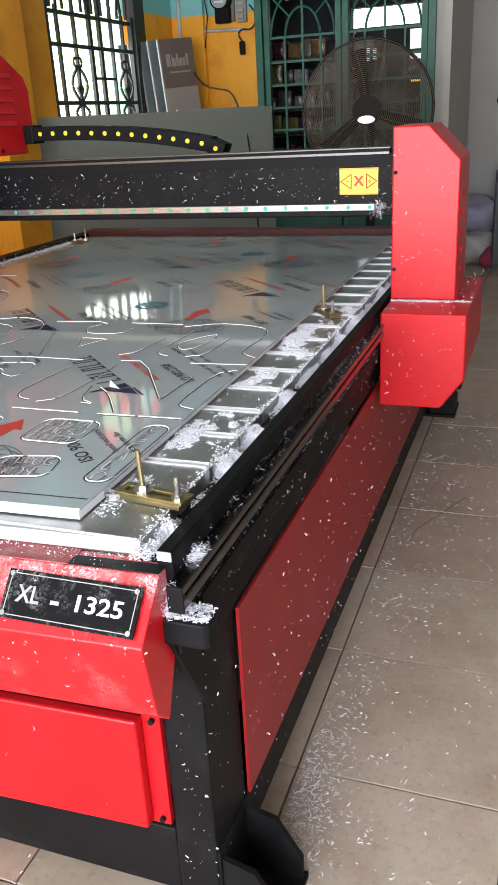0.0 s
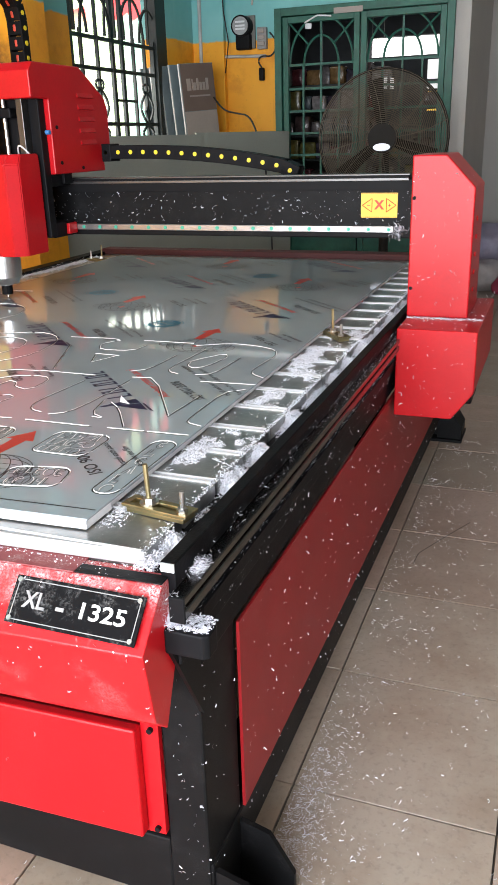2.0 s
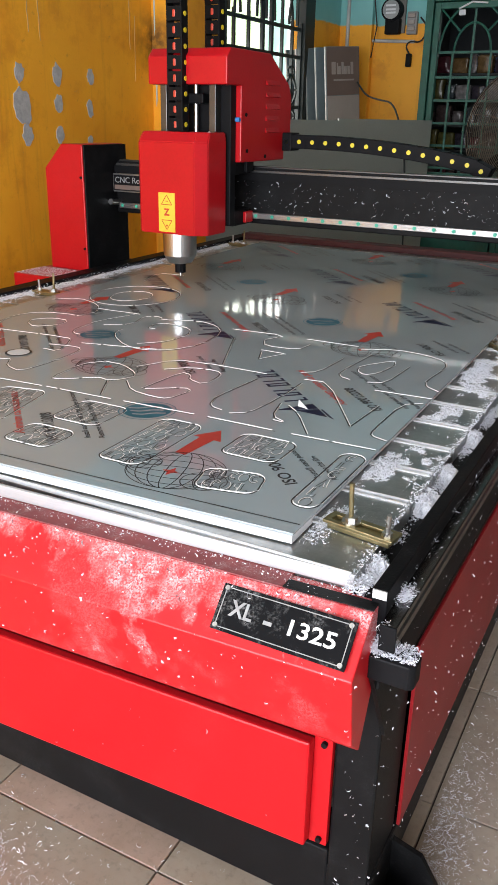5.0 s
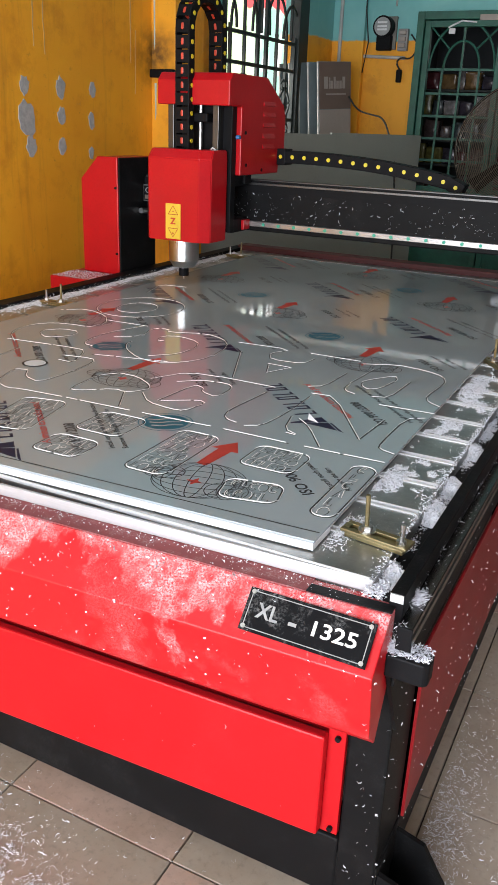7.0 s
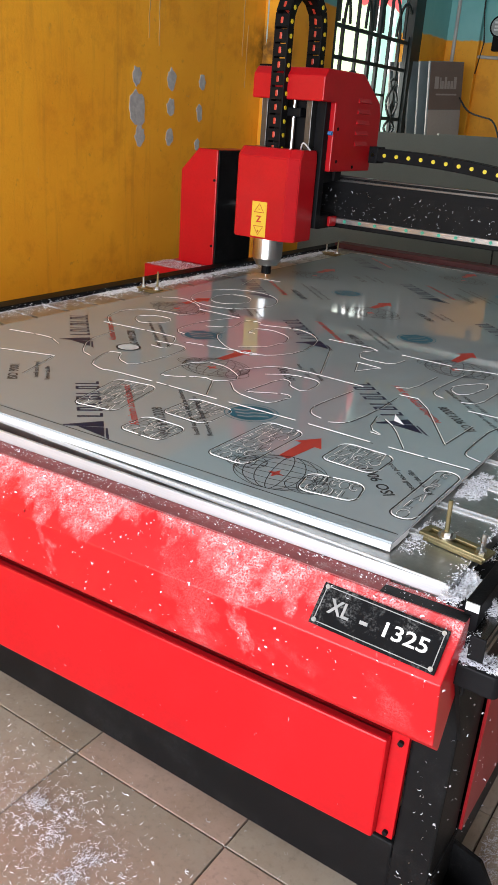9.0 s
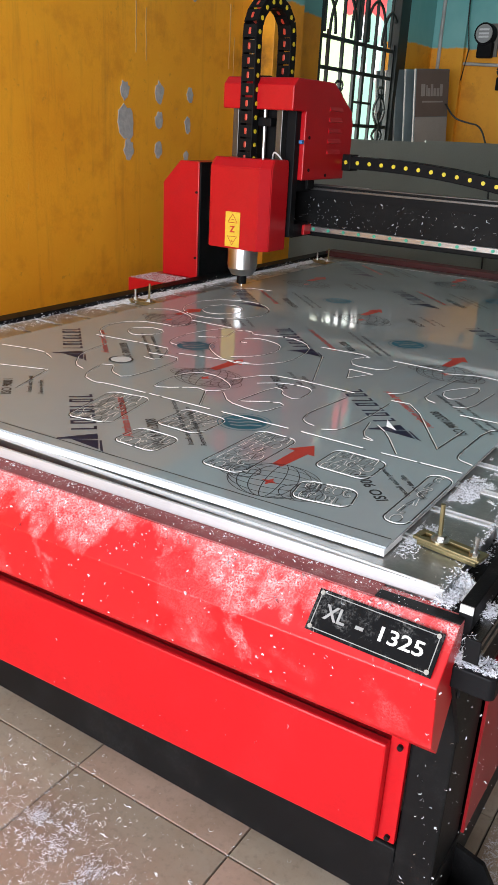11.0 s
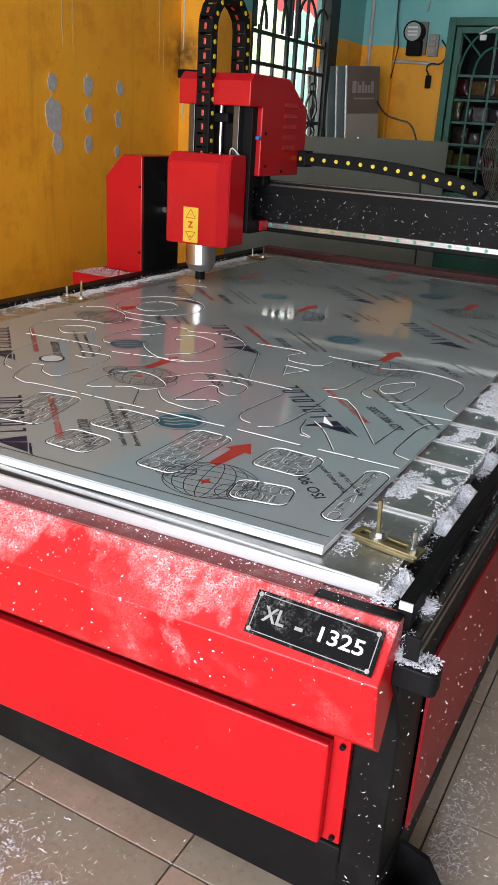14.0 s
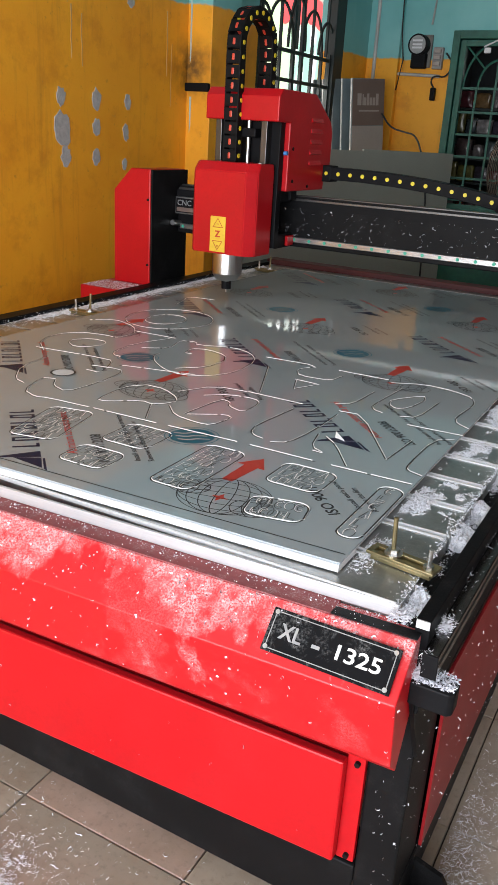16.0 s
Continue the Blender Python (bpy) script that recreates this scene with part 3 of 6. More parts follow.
            r.transform(off)
            part("rivet", r, STEEL, plate)
    lettering("XL", 0.030, off @ Matrix.Translation((-0.058, 0.0005, 0.0018)), GREY_PAINT, "plate_text", plate, width=0.034, bold=0.0006)
    lettering("-", 0.036, off @ Matrix.Translation((-0.019, -0.001, 0.0018)), GREY_PAINT, "plate_text", plate, width=0.012, bold=0.0008)
    lettering("1325", 0.029, off @ Matrix.Translation((0.040, -0.001, 0.0018)), WHITE_PAINT, "plate_text", plate, width=0.064, bold=0.0004)
    return bed


router_bed()


def panel_sheet():
    sheet = thing("panel_sheet", (SX0 + SX1) / 2, SY1 / 2, BZ, "grey film-covered aluminium composite sheet with letters cut into it", "panel sheet")
    ox, oy, oz = -(SX0 + SX1) / 2, -SY1 / 2, -BZ

    def p(name, bm, mat, label=""):
        bm.transform(Matrix.Translation((ox, oy, oz)))
        return part(name, bm, mat, sheet, label)
    bm = prism([(SX0, SY0), (SX1 - 0.001, SY0), (SX1 - 0.001, 0.075), (SX1 - 0.006, 0.085), (SX1 - 0.006, SY1), (SX0, SY1)], BZ + 0.0025, SZ - 0.0035, "z")
    p("backing_board", askew(bm, 0.05), WHITE_EDGE, "white backing board under the sheet, set back along its side")
    p("panel", askew(box(SX0, SX1, SY0 + 0.0015, SY1, SZ - 0.0035, SZ, 0.0006)), FILM)
    return sheet, p


SHEET, sheet_part = panel_sheet()

# ---------- gantry ----------
def gantry():
    g = thing("router_gantry", CX, 0, 0, "red and black gantry bridge spanning the router bed", "gantry")

    def p(name, bm, mat, label="", parent=None):
        bm.transform(Matrix.Translation((-CX, 0, 0)))
        return part(name, bm, mat, parent or g, label)
    for side in (0, 1):
        f = (lambda x: x) if side == 0 else (lambda x: mirror_x(x) - 0.002)
        prof = [(f(0.163), 0.748), (f(0.163), 1.193), (f(0.256), 1.193), (f(0.337), 1.108), (f(0.337), 0.748)]
        p("upright_cover", prism(prof, 0.085, 0.33, "y", 0.004), RED, "bright red gantry end cover, flecked with swarf")
        prof = [(f(0.165), 0.495), (f(0.165), 0.746), (f(0.383), 0.746), (f(0.383), 0.575), (f(0.325), 0.495)]
        p("foot_cover", prism(prof, -0.075, 0.43, "y", 0.004), RED, "bright red drive cover with a chamfered lower corner")
        p("drive_box", box(*sorted((f(0.26), f(0.35))), 0.25, 0.4, 0.44, 0.50, 0.006), PLASTIC)
        p("side_plate", box(*sorted((f(0.155), f(0.162))), 0.26 if side == 0 else 0.087, 0.43 if side == 0 else 0.335, 0.69, 1.191, 0.002), BLACK, "black inner side plate")
        for z in (0.83, 1.08):
            p("bolt", rod((f(0.172), 0.080, z), (f(0.172), 0.087, z), 0.005, 8), PLASTIC)
        for z in (0.82, 0.87, 0.92, 0.97, 1.02):
            p("side_bolt", rod((f(0.335), 0.16, z), (f(0.341), 0.16, z), 0.007, 8), RED)
    x0, x1 = mirror_x(0.155) - 0.001, 0.155
    beam = p("beam", box(x0, x1, 0.268, 0.42, 0.948, 1.125, 0.004), BLACK, "black steel cross beam flecked with swarf")
    p("top_rail", box(x0 + 0.01, x1 - 0.03, 0.254, 0.262, 1.118, 1.126, 0.001), DARKSTEEL)
    p("top_rail", box(x0 + 0.01, x1 - 0.03, 0.262, 0.274, 1.118, 1.133, 0.001), PLASTIC)
    p("top_rail", box(x0 + 0.01, x1 - 0.03, 0.274, 0.30, 1.125, 1.138, 0.002), DARKSTEEL, "steel guide rail on the beam's top")
    p("rail_backing", box(x0, x1, 0.258, 0.268, 1.092, 1.118), PLASTIC)
    p("lower_rail", box(x0 + 0.02, x1 - 0.07, 0.252, 0.268, 0.966, 0.986, 0.002), RAILSTEEL, "bright steel guide rail with green plugs")
    for i in range(26):
        x = x1 - 0.085 - i * 0.063
        p("plug", rod((x, 0.2500, 0.976), (x, 0.2525, 0.976), 0.0062, 10), GREEN_CAP)
    # the X sign
    sign = p("axis_sign", box(-0.02, 0.092, 0.264, 0.268, 1.01, 1.083), YELLOW, "yellow axis label with red arrows and the letter X")
    red = bmesh.new()
    for s in (-1, 1):
        c = 0.036 + s * 0.036
        t = [(c - s * 0.014, 1.0265), (c - s * 0.014, 1.0665), (c + s * 0.016, 1.0465)]
        for a, b in zip(t, t[1:] + t[:1]):
            rod((a[0], 0.2635, a[1]), (b[0], 0.2635, b[1]), 0.0011, 4, bm=red)
        box(c - s * 0.004 - 0.005, c - s * 0.004 + 0.005, 0.2628, 0.2642, 1.0455, 1.0475, bm=red)
        if s == 1:
            box(c - 0.005, c - 0.003, 0.2628, 0.2642, 1.0415, 1.0515, bm=red)
    for i in range(19):
        for z in (1.012, 1.081):
            box(-0.018 + i * 0.0058, -0.015 + i * 0.0058, 0.2632, 0.2642, z - 0.001, z + 0.001, bm=red)
    red.transform(Matrix.Translation((-CX, 0, 0)))
    part("sign_print", red, SIGNRED, sign)
    lettering("X", 0.036, Matrix.Translation((0.036 - CX, 0.2632, 1.0465)) @ pose(0, 0, 0, 90), SIGNRED, "sign_letter", sign, bold=0.0014)
    # the CNC plate on the far end of the beam
    p("plate_frame", box(-1.538, -1.352, 0.2445, 0.268, 1.025, 1.09), RAILSTEEL, "bare metal frame behind the plate")
    plate = p("maker_plate", box(-1.534, -1.356, 0.242, 0.2445, 1.03, 1.085), PLASTIC, "dark plate lettered CNC Router above a brown band")
    lettering("CNC Router", 0.03, Matrix.Translation((-1.445 - CX, 0.2412, 1.067)) @ pose(0, 0, 0, 90), GREY_PAINT, "plate_text", plate, width=0.165)
    bm = box(-1.53, -1.36, 0.2408, 0.242, 1.034, 1.05)
    bm.transform(Matrix.Translation((-CX, 0, 0)))
    part("plate_band", bm, BROWN_CARD, plate)
    p("limit_plug", rod((-1.532, 0.215, 0.990), (-1.532, 0.268, 0.986), 0.011, 10), STEEL, "small steel plug connector")
    # cable tray on the beam's back
    p("cable_tray", box(x0, x1, 0.43, 0.52, 1.085, 1.095, 0.001), BLACK)
    return g


GANTRY = gantry()


def chain_of(p, owner, pts, step, side, w, hgt, label, hose):
    """A drag chain: links along a line, each with its round caps, all parts of one run."""
    chain, link_me, cap_me, hose_me = None, None, None, None
    for q, d in along(pts, step):
        m = Matrix((d, side, d.cross(side))).transposed().to_4x4()
        m.translation = q
        if chain is None:
            bm = rod((-step * 0.3, 0, 0), (step * 0.3, 0, 0), 0.006, 8)
            bm.transform(m)
            chain = p("drag_chain", bm, PLASTIC, label)
            bm = bmesh.new()
            for s in (-1, 1):
                box(-step * 0.55, step * 0.55, s * w / 2 - 0.003, s * w / 2 + 0.003, -hgt / 2, hgt / 2, 0.002, bm=bm)
            box(-step * 0.43, step * 0.43, -w / 2, w / 2, hgt / 2 - 0.004, hgt / 2, bm=bm)
            box(-step * 0.43, step * 0.43, -w / 2, w / 2, -hgt / 2, -hgt / 2 + 0.004, bm=bm)
            link_me = part("link", bm, PLASTIC, chain)
            cap = rod((0, -w / 2 - 0.005, 0), (0, w / 2 + 0.005, 0), 0.0075, 10)
            cap_me = part("cap", cap, YDOT, chain)
            if hose:
                hose_me = part("hose", box(-step * 0.26, step * 0.26, -0.0065, 0.0065, -hgt / 2 - 0.001, hgt / 2 + 0.001, 0.004), hose, chain, "orange-red hose seen between the links")
            for o in (link_me, cap_me, hose_me):
                if o:
                    o.matrix_local = m
            continue
        for o in (link_me, cap_me, hose_me):
            if o:
                c = o.copy()
                scene.collection.objects.link(c)
                c.matrix_local = m


HOSE = surface("orange_hose", (0.62, 0.06, 0.03), 0.4)


def along(points, step):
    """Poses at even steps along a polyline, x forward."""
    pts = [Vector(p) for p in points]
    out, carry = [], 0.0
    for a, b in zip(pts, pts[1:]):
        d = (b - a).length
        t = carry
        while t < d:
            out.append((a + (b - a) * (t / d), (b - a).normalized()))
            t += step
        carry = t - d
    return out


def spindle_head():
    """Origin under the cutter's tip, at floor level."""
    h = thing("spindle_carriage", 0, 0, 0, "red spindle carriage with a steel spindle and a black drag chain", "spindle carriage")

    def p(name, bm, mat, label="", parent=None):
        return part(name, bm, mat, parent or h, label)
    # front cover: bevelled box, open below
    prof = [(-0.11, -0.06), (0.092, -0.06), (0.126, -0.03), (0.126, 0.085), (-0.125, 0.085), (-0.125, -0.045)]
    bm = bmesh.new()
    rings = [[bm.verts.new((x * k, 0.085 + (y - 0.085) * g, z)) for x, y in prof] for z, k, g in ((0.911, 1.0, 1.0), (1.192, 1.0, 1.0), (1.222, 0.975, 0.83))]
    for lo, hi in zip(rings, rings[1:]):
        for i in range(len(prof)):
            bm.faces.new((lo[i], lo[(i + 1) % len(prof)], hi[(i + 1) % len(prof)], hi[i]))
    bm.faces.new(rings[0][::-1])
    bm.faces.new(rings[-1])
    bmesh.ops.bevel(bm, geom=list(bm.edges), offset=0.003, segments=2, affect="EDGES")
    cover = p("spindle_cover", bm, RED, "bright red spindle cover")
    p("axis_sign", box(-0.04, 0.022, -0.0625, -0.06, 0.918, 1.04), YELLOW, "yellow axis label with arrows and the letter Z", cover)
    for s in (-1, 1):
        c = 0.979 + s * 0.038
        t = [(-0.029, c - s * 0.014), (0.011, c - s * 0.014), (-0.009, c + s * 0.016)]
        ink = bmesh.new()
        for a, b in zip(t, t[1:] + t[:1]):
            rod((a[0], -0.063, a[1]), (b[0], -0.063, b[1]), 0.001, 4, bm=ink)
        box(-0.013, -0.005, -0.0637, -0.0625, c - 0.004, c - 0.002, bm=ink)
        if s == -1:
            box(-0.010, -0.008, -0.0637, -0.0625, c - 0.007, c + 0.001, bm=ink)
        part("arrow", ink, SIGNRED, cover)
    lettering("Z", 0.03, Matrix.Translation((-0.009, -0.063, 0.979)) @ pose(0, 0, 0, 90), SIGNRED, "sign_letter", cover, bold=0.001)
    # spindle body and collet
    sp = rod((0, 0, 0.846), (0, 0, 0.93), 0.055, 40)
    rod((0, 0, 0.838), (0, 0, 0.846), 0.053, 40, bm=sp)
    rod((0, 0, 0.814), (0, 0, 0.838), 0.040, 40, 0.054, bm=sp)
    p("spindle_motor", sp, STEEL, "polished steel spindle motor", cover)
    p("collet_shaft", rod((0, 0, 0.805), (0, 0, 0.815), 0.013, 16), STEEL, "", cover)
    p("collet_nut", rod((0, 0, 0.78), (0, 0, 0.808), 0.018, 12), PLASTIC, "black collet nut", cover)
    p("cutter", rod((0, 0, 0.768), (0, 0, 0.785), 0.002, 6), STEEL, "", cover)
    # back plate on the beam rails
    p("back_plate", box(-0.12, 0.136, 0.095, 0.13, 0.955, 1.40, 0.003), PLASTIC, "black carriage back plate")
    for x in (-0.095, 0.088):
        p("z_rail", box(x - 0.012, x + 0.012, 0.06, 0.095, 1.05, 1.40, 0.002), DARKSTEEL, "steel vertical guide rail")
    p("z_screw", rod((0.02, 0.075, 1.1), (0.02, 0.075, 1.40), 0.007, 10), STEEL)
    p("screw_bearing", box(-0.02, 0.06, 0.05, 0.1, 1.33, 1.36, 0.004), PLASTIC)
    for z in (0.975, 1.14):
        p("slide_block", box(-0.10, 0.128, 0.13, 0.25, z - 0.025, z + 0.025, 0.003), PLASTIC)
        p("slide_end", box(0.128, 0.14, 0.20, 0.25, z - 0.018, z + 0.018, 0.002), RED if z < 1 else PLASTIC)
    # upper housing: front cap, and side cheeks with louvres
    prof = [(0.035, 1.385), (0.035, 1.465), (0.06, 1.49), (0.33, 1.49), (0.48, 1.40), (0.50, 1.36), (0.50, 1.19), (0.45, 1.19), (0.45, 1.155), (0.13, 1.155), (0.13, 1.385)]
    hs = p("motor_housing", prism(prof, -0.135, 0.155, "x", 0.004), RED, "red motor housing with louvred sides and a chamfered back")
    for s, x in ((1, 0.155), (-1, -0.135)):
        for i in range(5):
            z = 1.245 + i * 0.037
            l = prism([(0.0, 0.0), (0.0, 0.016), (s * 0.007, 0.002)], 0.30, 0.40, "y")
            l.transform(Matrix.Translation((x, 0, z)))
            part("louvre", l, RED, hs)
    for y, z in ((0.17, 1.19), (0.30, 1.17), (0.16, 1.30)):
        part("bolt", rod((0.154, y, z), (0.158, y, z), 0.006, 8), PLASTIC, hs)
    p("air_fitting", rod((0.146, 0.11, 1.285), (0.16, 0.11, 1.285), 0.007, 10), surface("blue_plastic", (0.05, 0.2, 0.5), 0.4), "small blue push fitting")
    loop = tube([(0.075 + 0.04 * i / 8, 0.05 - 0.02 * math.sin(i / 8 * 3.14), 1.222 + 0.025 * math.sin(i / 8 * 3.14)) for i in range(9)], 0.0028)
    p("cable", loop, WHITE_EDGE, "short white cable loop")
    # upright drag chain: up from the cover, over, and down behind the housing
    pts = [(-0.02, 0.03, 1.222), (-0.02, 0.03, 1.622)]
    pts += [(-0.02, 0.145 - 0.115 * math.cos(radians(a)), 1.622 + 0.11 * math.sin(radians(a))) for a in range(10, 180, 10)]
    pts += [(-0.02, 0.26, 1.622), (-0.02, 0.26, 1.485)]
    chain_of(p, h, pts, 0.045, Vector((1, 0, 0)), 0.05, 0.038, "black plastic drag chain arching over the carriage", HOSE)
    # level drag chain, from the housing's back along the beam, sagging to the tray
    p("chain_bracket", box(0.12, 0.19, 0.435, 0.505, 1.185, 1.245, 0.003), PLASTIC, "black bracket holding the drag chain")
    pts = [(0.17, 0.47, 1.216)] + [(0.17 + 0.66 * i / 20, 0.47, 1.216 - 0.056 * (i / 20) ** 2.4) for i in range(1, 21)] + [(0.87, 0.47, 1.142), (0.90, 0.47, 1.118)]
    chain_of(p, h, pts, 0.05, Vector((0, 1, 0)), 0.06, 0.046, "black plastic drag chain with yellow caps along the beam", None)
    return h, cover


HEAD, COVER = spindle_head()

# ---------- window and its grille ----------


def window():
    w = thing("window_1", WX - 0.09, 4.08, 1.05, "barred window with black wrought-iron grille, bright daylight outside", "window", kind="structure")
    o = Matrix.Translation((-(WX - 0.09), -4.08, -1.05))

    def p(name, bm, mat, label=""):
        bm.transform(o)
        return part(name, bm, mat, w, label)
    x = WX - 0.03
    for y0, y1, z0, z1 in ((3.455, 3.485, 1.05, 2.45), (4.53, 4.68, 1.05, 2.45), (3.485, 4.53, 1.05, 1.085), (3.485, 4.53, 2.42, 2.45)):
        p("window_frame", box(x - 0.03, x + 0.03, y0, y1, z0, z1, 0.003), BLACK_IRON)
    bars = (3.61, 3.79, 3.97, 4.09, 4.24, 4.39, 4.52)
    for i, y in enumerate(bars):
        r = 0.016 if i in (2, 3) else 0.009
        p("bar", box(x - 0.01, x + 0.01, y - r, y + r, 1.08, 2.42 if i in (2, 3) else 1.87, 0.002), BLACK_IRON)
    for z in (1.36, 1.665, 1.83):
        p("cross_bar", box(x - 0.008, x + 0.008, 3.485, 4.53, z - 0.011, z + 0.011, 0.002), BLACK_IRON)
    p("cross_bar", box(x - 0.008, x + 0.008, 3.97, 4.24, 1.49, 1.505, 0.002), BLACK_IRON)
    for c, r, h in ((3.79, 0.17, 0.24), (4.24, 0.15, 0.24), (4.46, 0.12, 0.2), (3.55, 0.14, 0.2), (4.015, 0.12, 0.3)):
        pts = [(x, c + r * math.cos(radians(a)), 1.85 + h * math.sin(radians(a))) for a in range(0, 181, 12)]
        p("arch", tube(pts, 0.010, 6), BLACK_IRON)
        p("bar", box(x - 0.008, x + 0.008, c - 0.008, c + 0.008, 1.85, 2.42), BLACK_IRON)
    for c in (3.79, 4.39):
        for s in (-1, 1):
            pts = [(x, c + s * (0.085 * math.sin(radians(a))), 1.36 + 0.2 * a / 180) for a in range(0, 181, 15)]
            p("scroll", tube(pts, 0.009, 6), BLACK_IRON)
            pts = [(x, c + s * (0.02 + 0.025 * math.sin(radians(a))), 1.58 + 0.025 * math.cos(radians(a))) for a in range(-30, 240, 30)]
            p("scroll", tube(pts, 0.008, 6), BLACK_IRON)
            pts = [(x, c + s * (0.075 * math.sin(radians(a))), 1.355 - 0.1 * a / 180) for a in range(0, 181, 15)]
            p("scroll", tube(pts, 0.009, 6), BLACK_IRON)
        p("finial", prism([(c, 1.38), (c + 0.035, 1.44), (c + 0.015, 1.46), (c, 1.5), (c - 0.015, 1.46), (c - 0.035, 1.44)], x - 0.006, x + 0.006), BLACK_IRON)
    p("window_sill", box(WX - 0.18, WX + 0.02, 3.45, 4.7, 1.02, 1.05, 0.003), CEMENT)


window()


def outdoors():
    m, n, l, p = shader("yard_glow")
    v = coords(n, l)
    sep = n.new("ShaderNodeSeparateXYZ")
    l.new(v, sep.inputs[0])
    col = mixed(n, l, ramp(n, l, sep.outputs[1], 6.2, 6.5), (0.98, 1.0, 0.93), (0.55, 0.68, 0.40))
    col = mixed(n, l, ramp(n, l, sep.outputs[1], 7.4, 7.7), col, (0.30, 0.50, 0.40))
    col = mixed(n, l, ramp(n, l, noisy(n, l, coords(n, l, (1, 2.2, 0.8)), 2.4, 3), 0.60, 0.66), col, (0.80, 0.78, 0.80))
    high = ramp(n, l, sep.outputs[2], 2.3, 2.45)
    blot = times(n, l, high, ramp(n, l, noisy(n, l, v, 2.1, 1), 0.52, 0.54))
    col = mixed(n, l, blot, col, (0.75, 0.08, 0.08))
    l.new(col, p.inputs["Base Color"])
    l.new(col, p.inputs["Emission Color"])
    # emission stands in for sunlight on the yard
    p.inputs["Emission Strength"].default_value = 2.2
    structure("backdrop_yard", box(-4.0, -3.95, 2.0, 13.0, -0.1, 5.0), m, "glowing backdrop for the bright yard outside the window", "backdrop")
    # added emitter seen through the slot, in place of a reflection in the leaf
    structure("backdrop_leaf_glow", box(-2.2, 0.4, 8.3, 8.35, 0.5, 3.2), glow("leaf_reflection", (1.0, 1.0, 1.0), 1.3), "glowing sheet added for the bright reflection in the door's right leaf", "backdrop")


outdoors()

# ---------- green grille door and the store behind ----------


def grille_door():
    d = thing("door_1", -0.84, BY, 0, "green iron double door with arched grilles, closed", "door", kind="structure")
    o = Matrix.Translation((0.84, -BY, 0))

    def p(name, bm, parent, label="", mat=None):
        bm.transform(o)
        return part(name, bm, mat or GREEN_IRON, parent, label)
    y0, y1 = BY - 0.02, BY + 0.03
    for a, b, z0, z1 in ((-1.46, -1.41, 0, 2.09), (-0.27, -0.22, 0, 2.09), (-1.41, -0.27, 2.04, 2.09)):
        p("door_frame", box(a, b, y0 - 0.02, y1, z0, z1, 0.003), d)
    for lx0, lx1 in ((-1.405, -0.855), (-0.845, -0.275)):
        leaf = p("leaf", box(lx0, lx0 + 0.04, y0, y1, 0.02, 2.035, 0.003), d)
        p("stile", box(lx1 - 0.04, lx1, y0, y1, 0.02, 2.035, 0.003), leaf)
        p("rail", box(lx0 + 0.04, lx1 - 0.04, y0, y1, 0.02, 0.07, 0.003), leaf)
        p("rail", box(lx0 + 0.04, lx1 - 0.04, y0, y1, 1.995, 2.035, 0.003), leaf)
        p("kick_plate", box(lx0 + 0.04, lx1 - 0.04, BY, BY + 0.006, 0.07, 0.95), leaf)
        c, half = (lx0 + lx1) / 2, (lx1 - lx0) / 2 - 0.04
        for z in (0.98, 1.13, 1.278, 1.426, 1.574, 1.73):
            p("cross_bar", box(lx0 + 0.04, lx1 - 0.04, BY, BY + 0.014, z - 0.008, z + 0.008), leaf)
        for fx in (-0.55, 0, 0.55):
            p("bar", box(c + fx * half - 0.007, c + fx * half + 0.007, BY - 0.002, BY + 0.012, 0.95, 1.73 if fx else 2.0), leaf)
        for r, h in ((half * 0.97, 0.30), (half * 0.53, 0.18)):
            p("arch", tube([(c + r * math.cos(radians(a)), BY + 0.005, 1.73 + h * math.sin(radians(a))) for a in range(0, 181, 10)], 0.008, 6), leaf)
        for s in (-1, 1):
            p("spoke", tube([(c + s * half * 0.4, BY + 0.005, 1.86), (c + s * half, BY + 0.005, 2.0)], 0.007, 6), leaf)
    p("paper_strip", box(-1.03, -0.83, y0 - 0.026, y0 - 0.022, 2.03, 2.065), d, "strip of pale tape on the lintel", PALE_CARD)
    p("hook", tube([(-1.24, y0 - 0.01, 1.99), (-1.15, y0 - 0.012, 2.03), (-1.05, y0 - 0.01, 2.02)], 0.006), d, "pale bent wire hook", WHITE_EDGE)
    p("tag", box(-1.235, -1.19, y0 - 0.016, y0 - 0.008, 1.95, 1.985, 0.006), d, "small white tag", WHITE_EDGE)


grille_door()


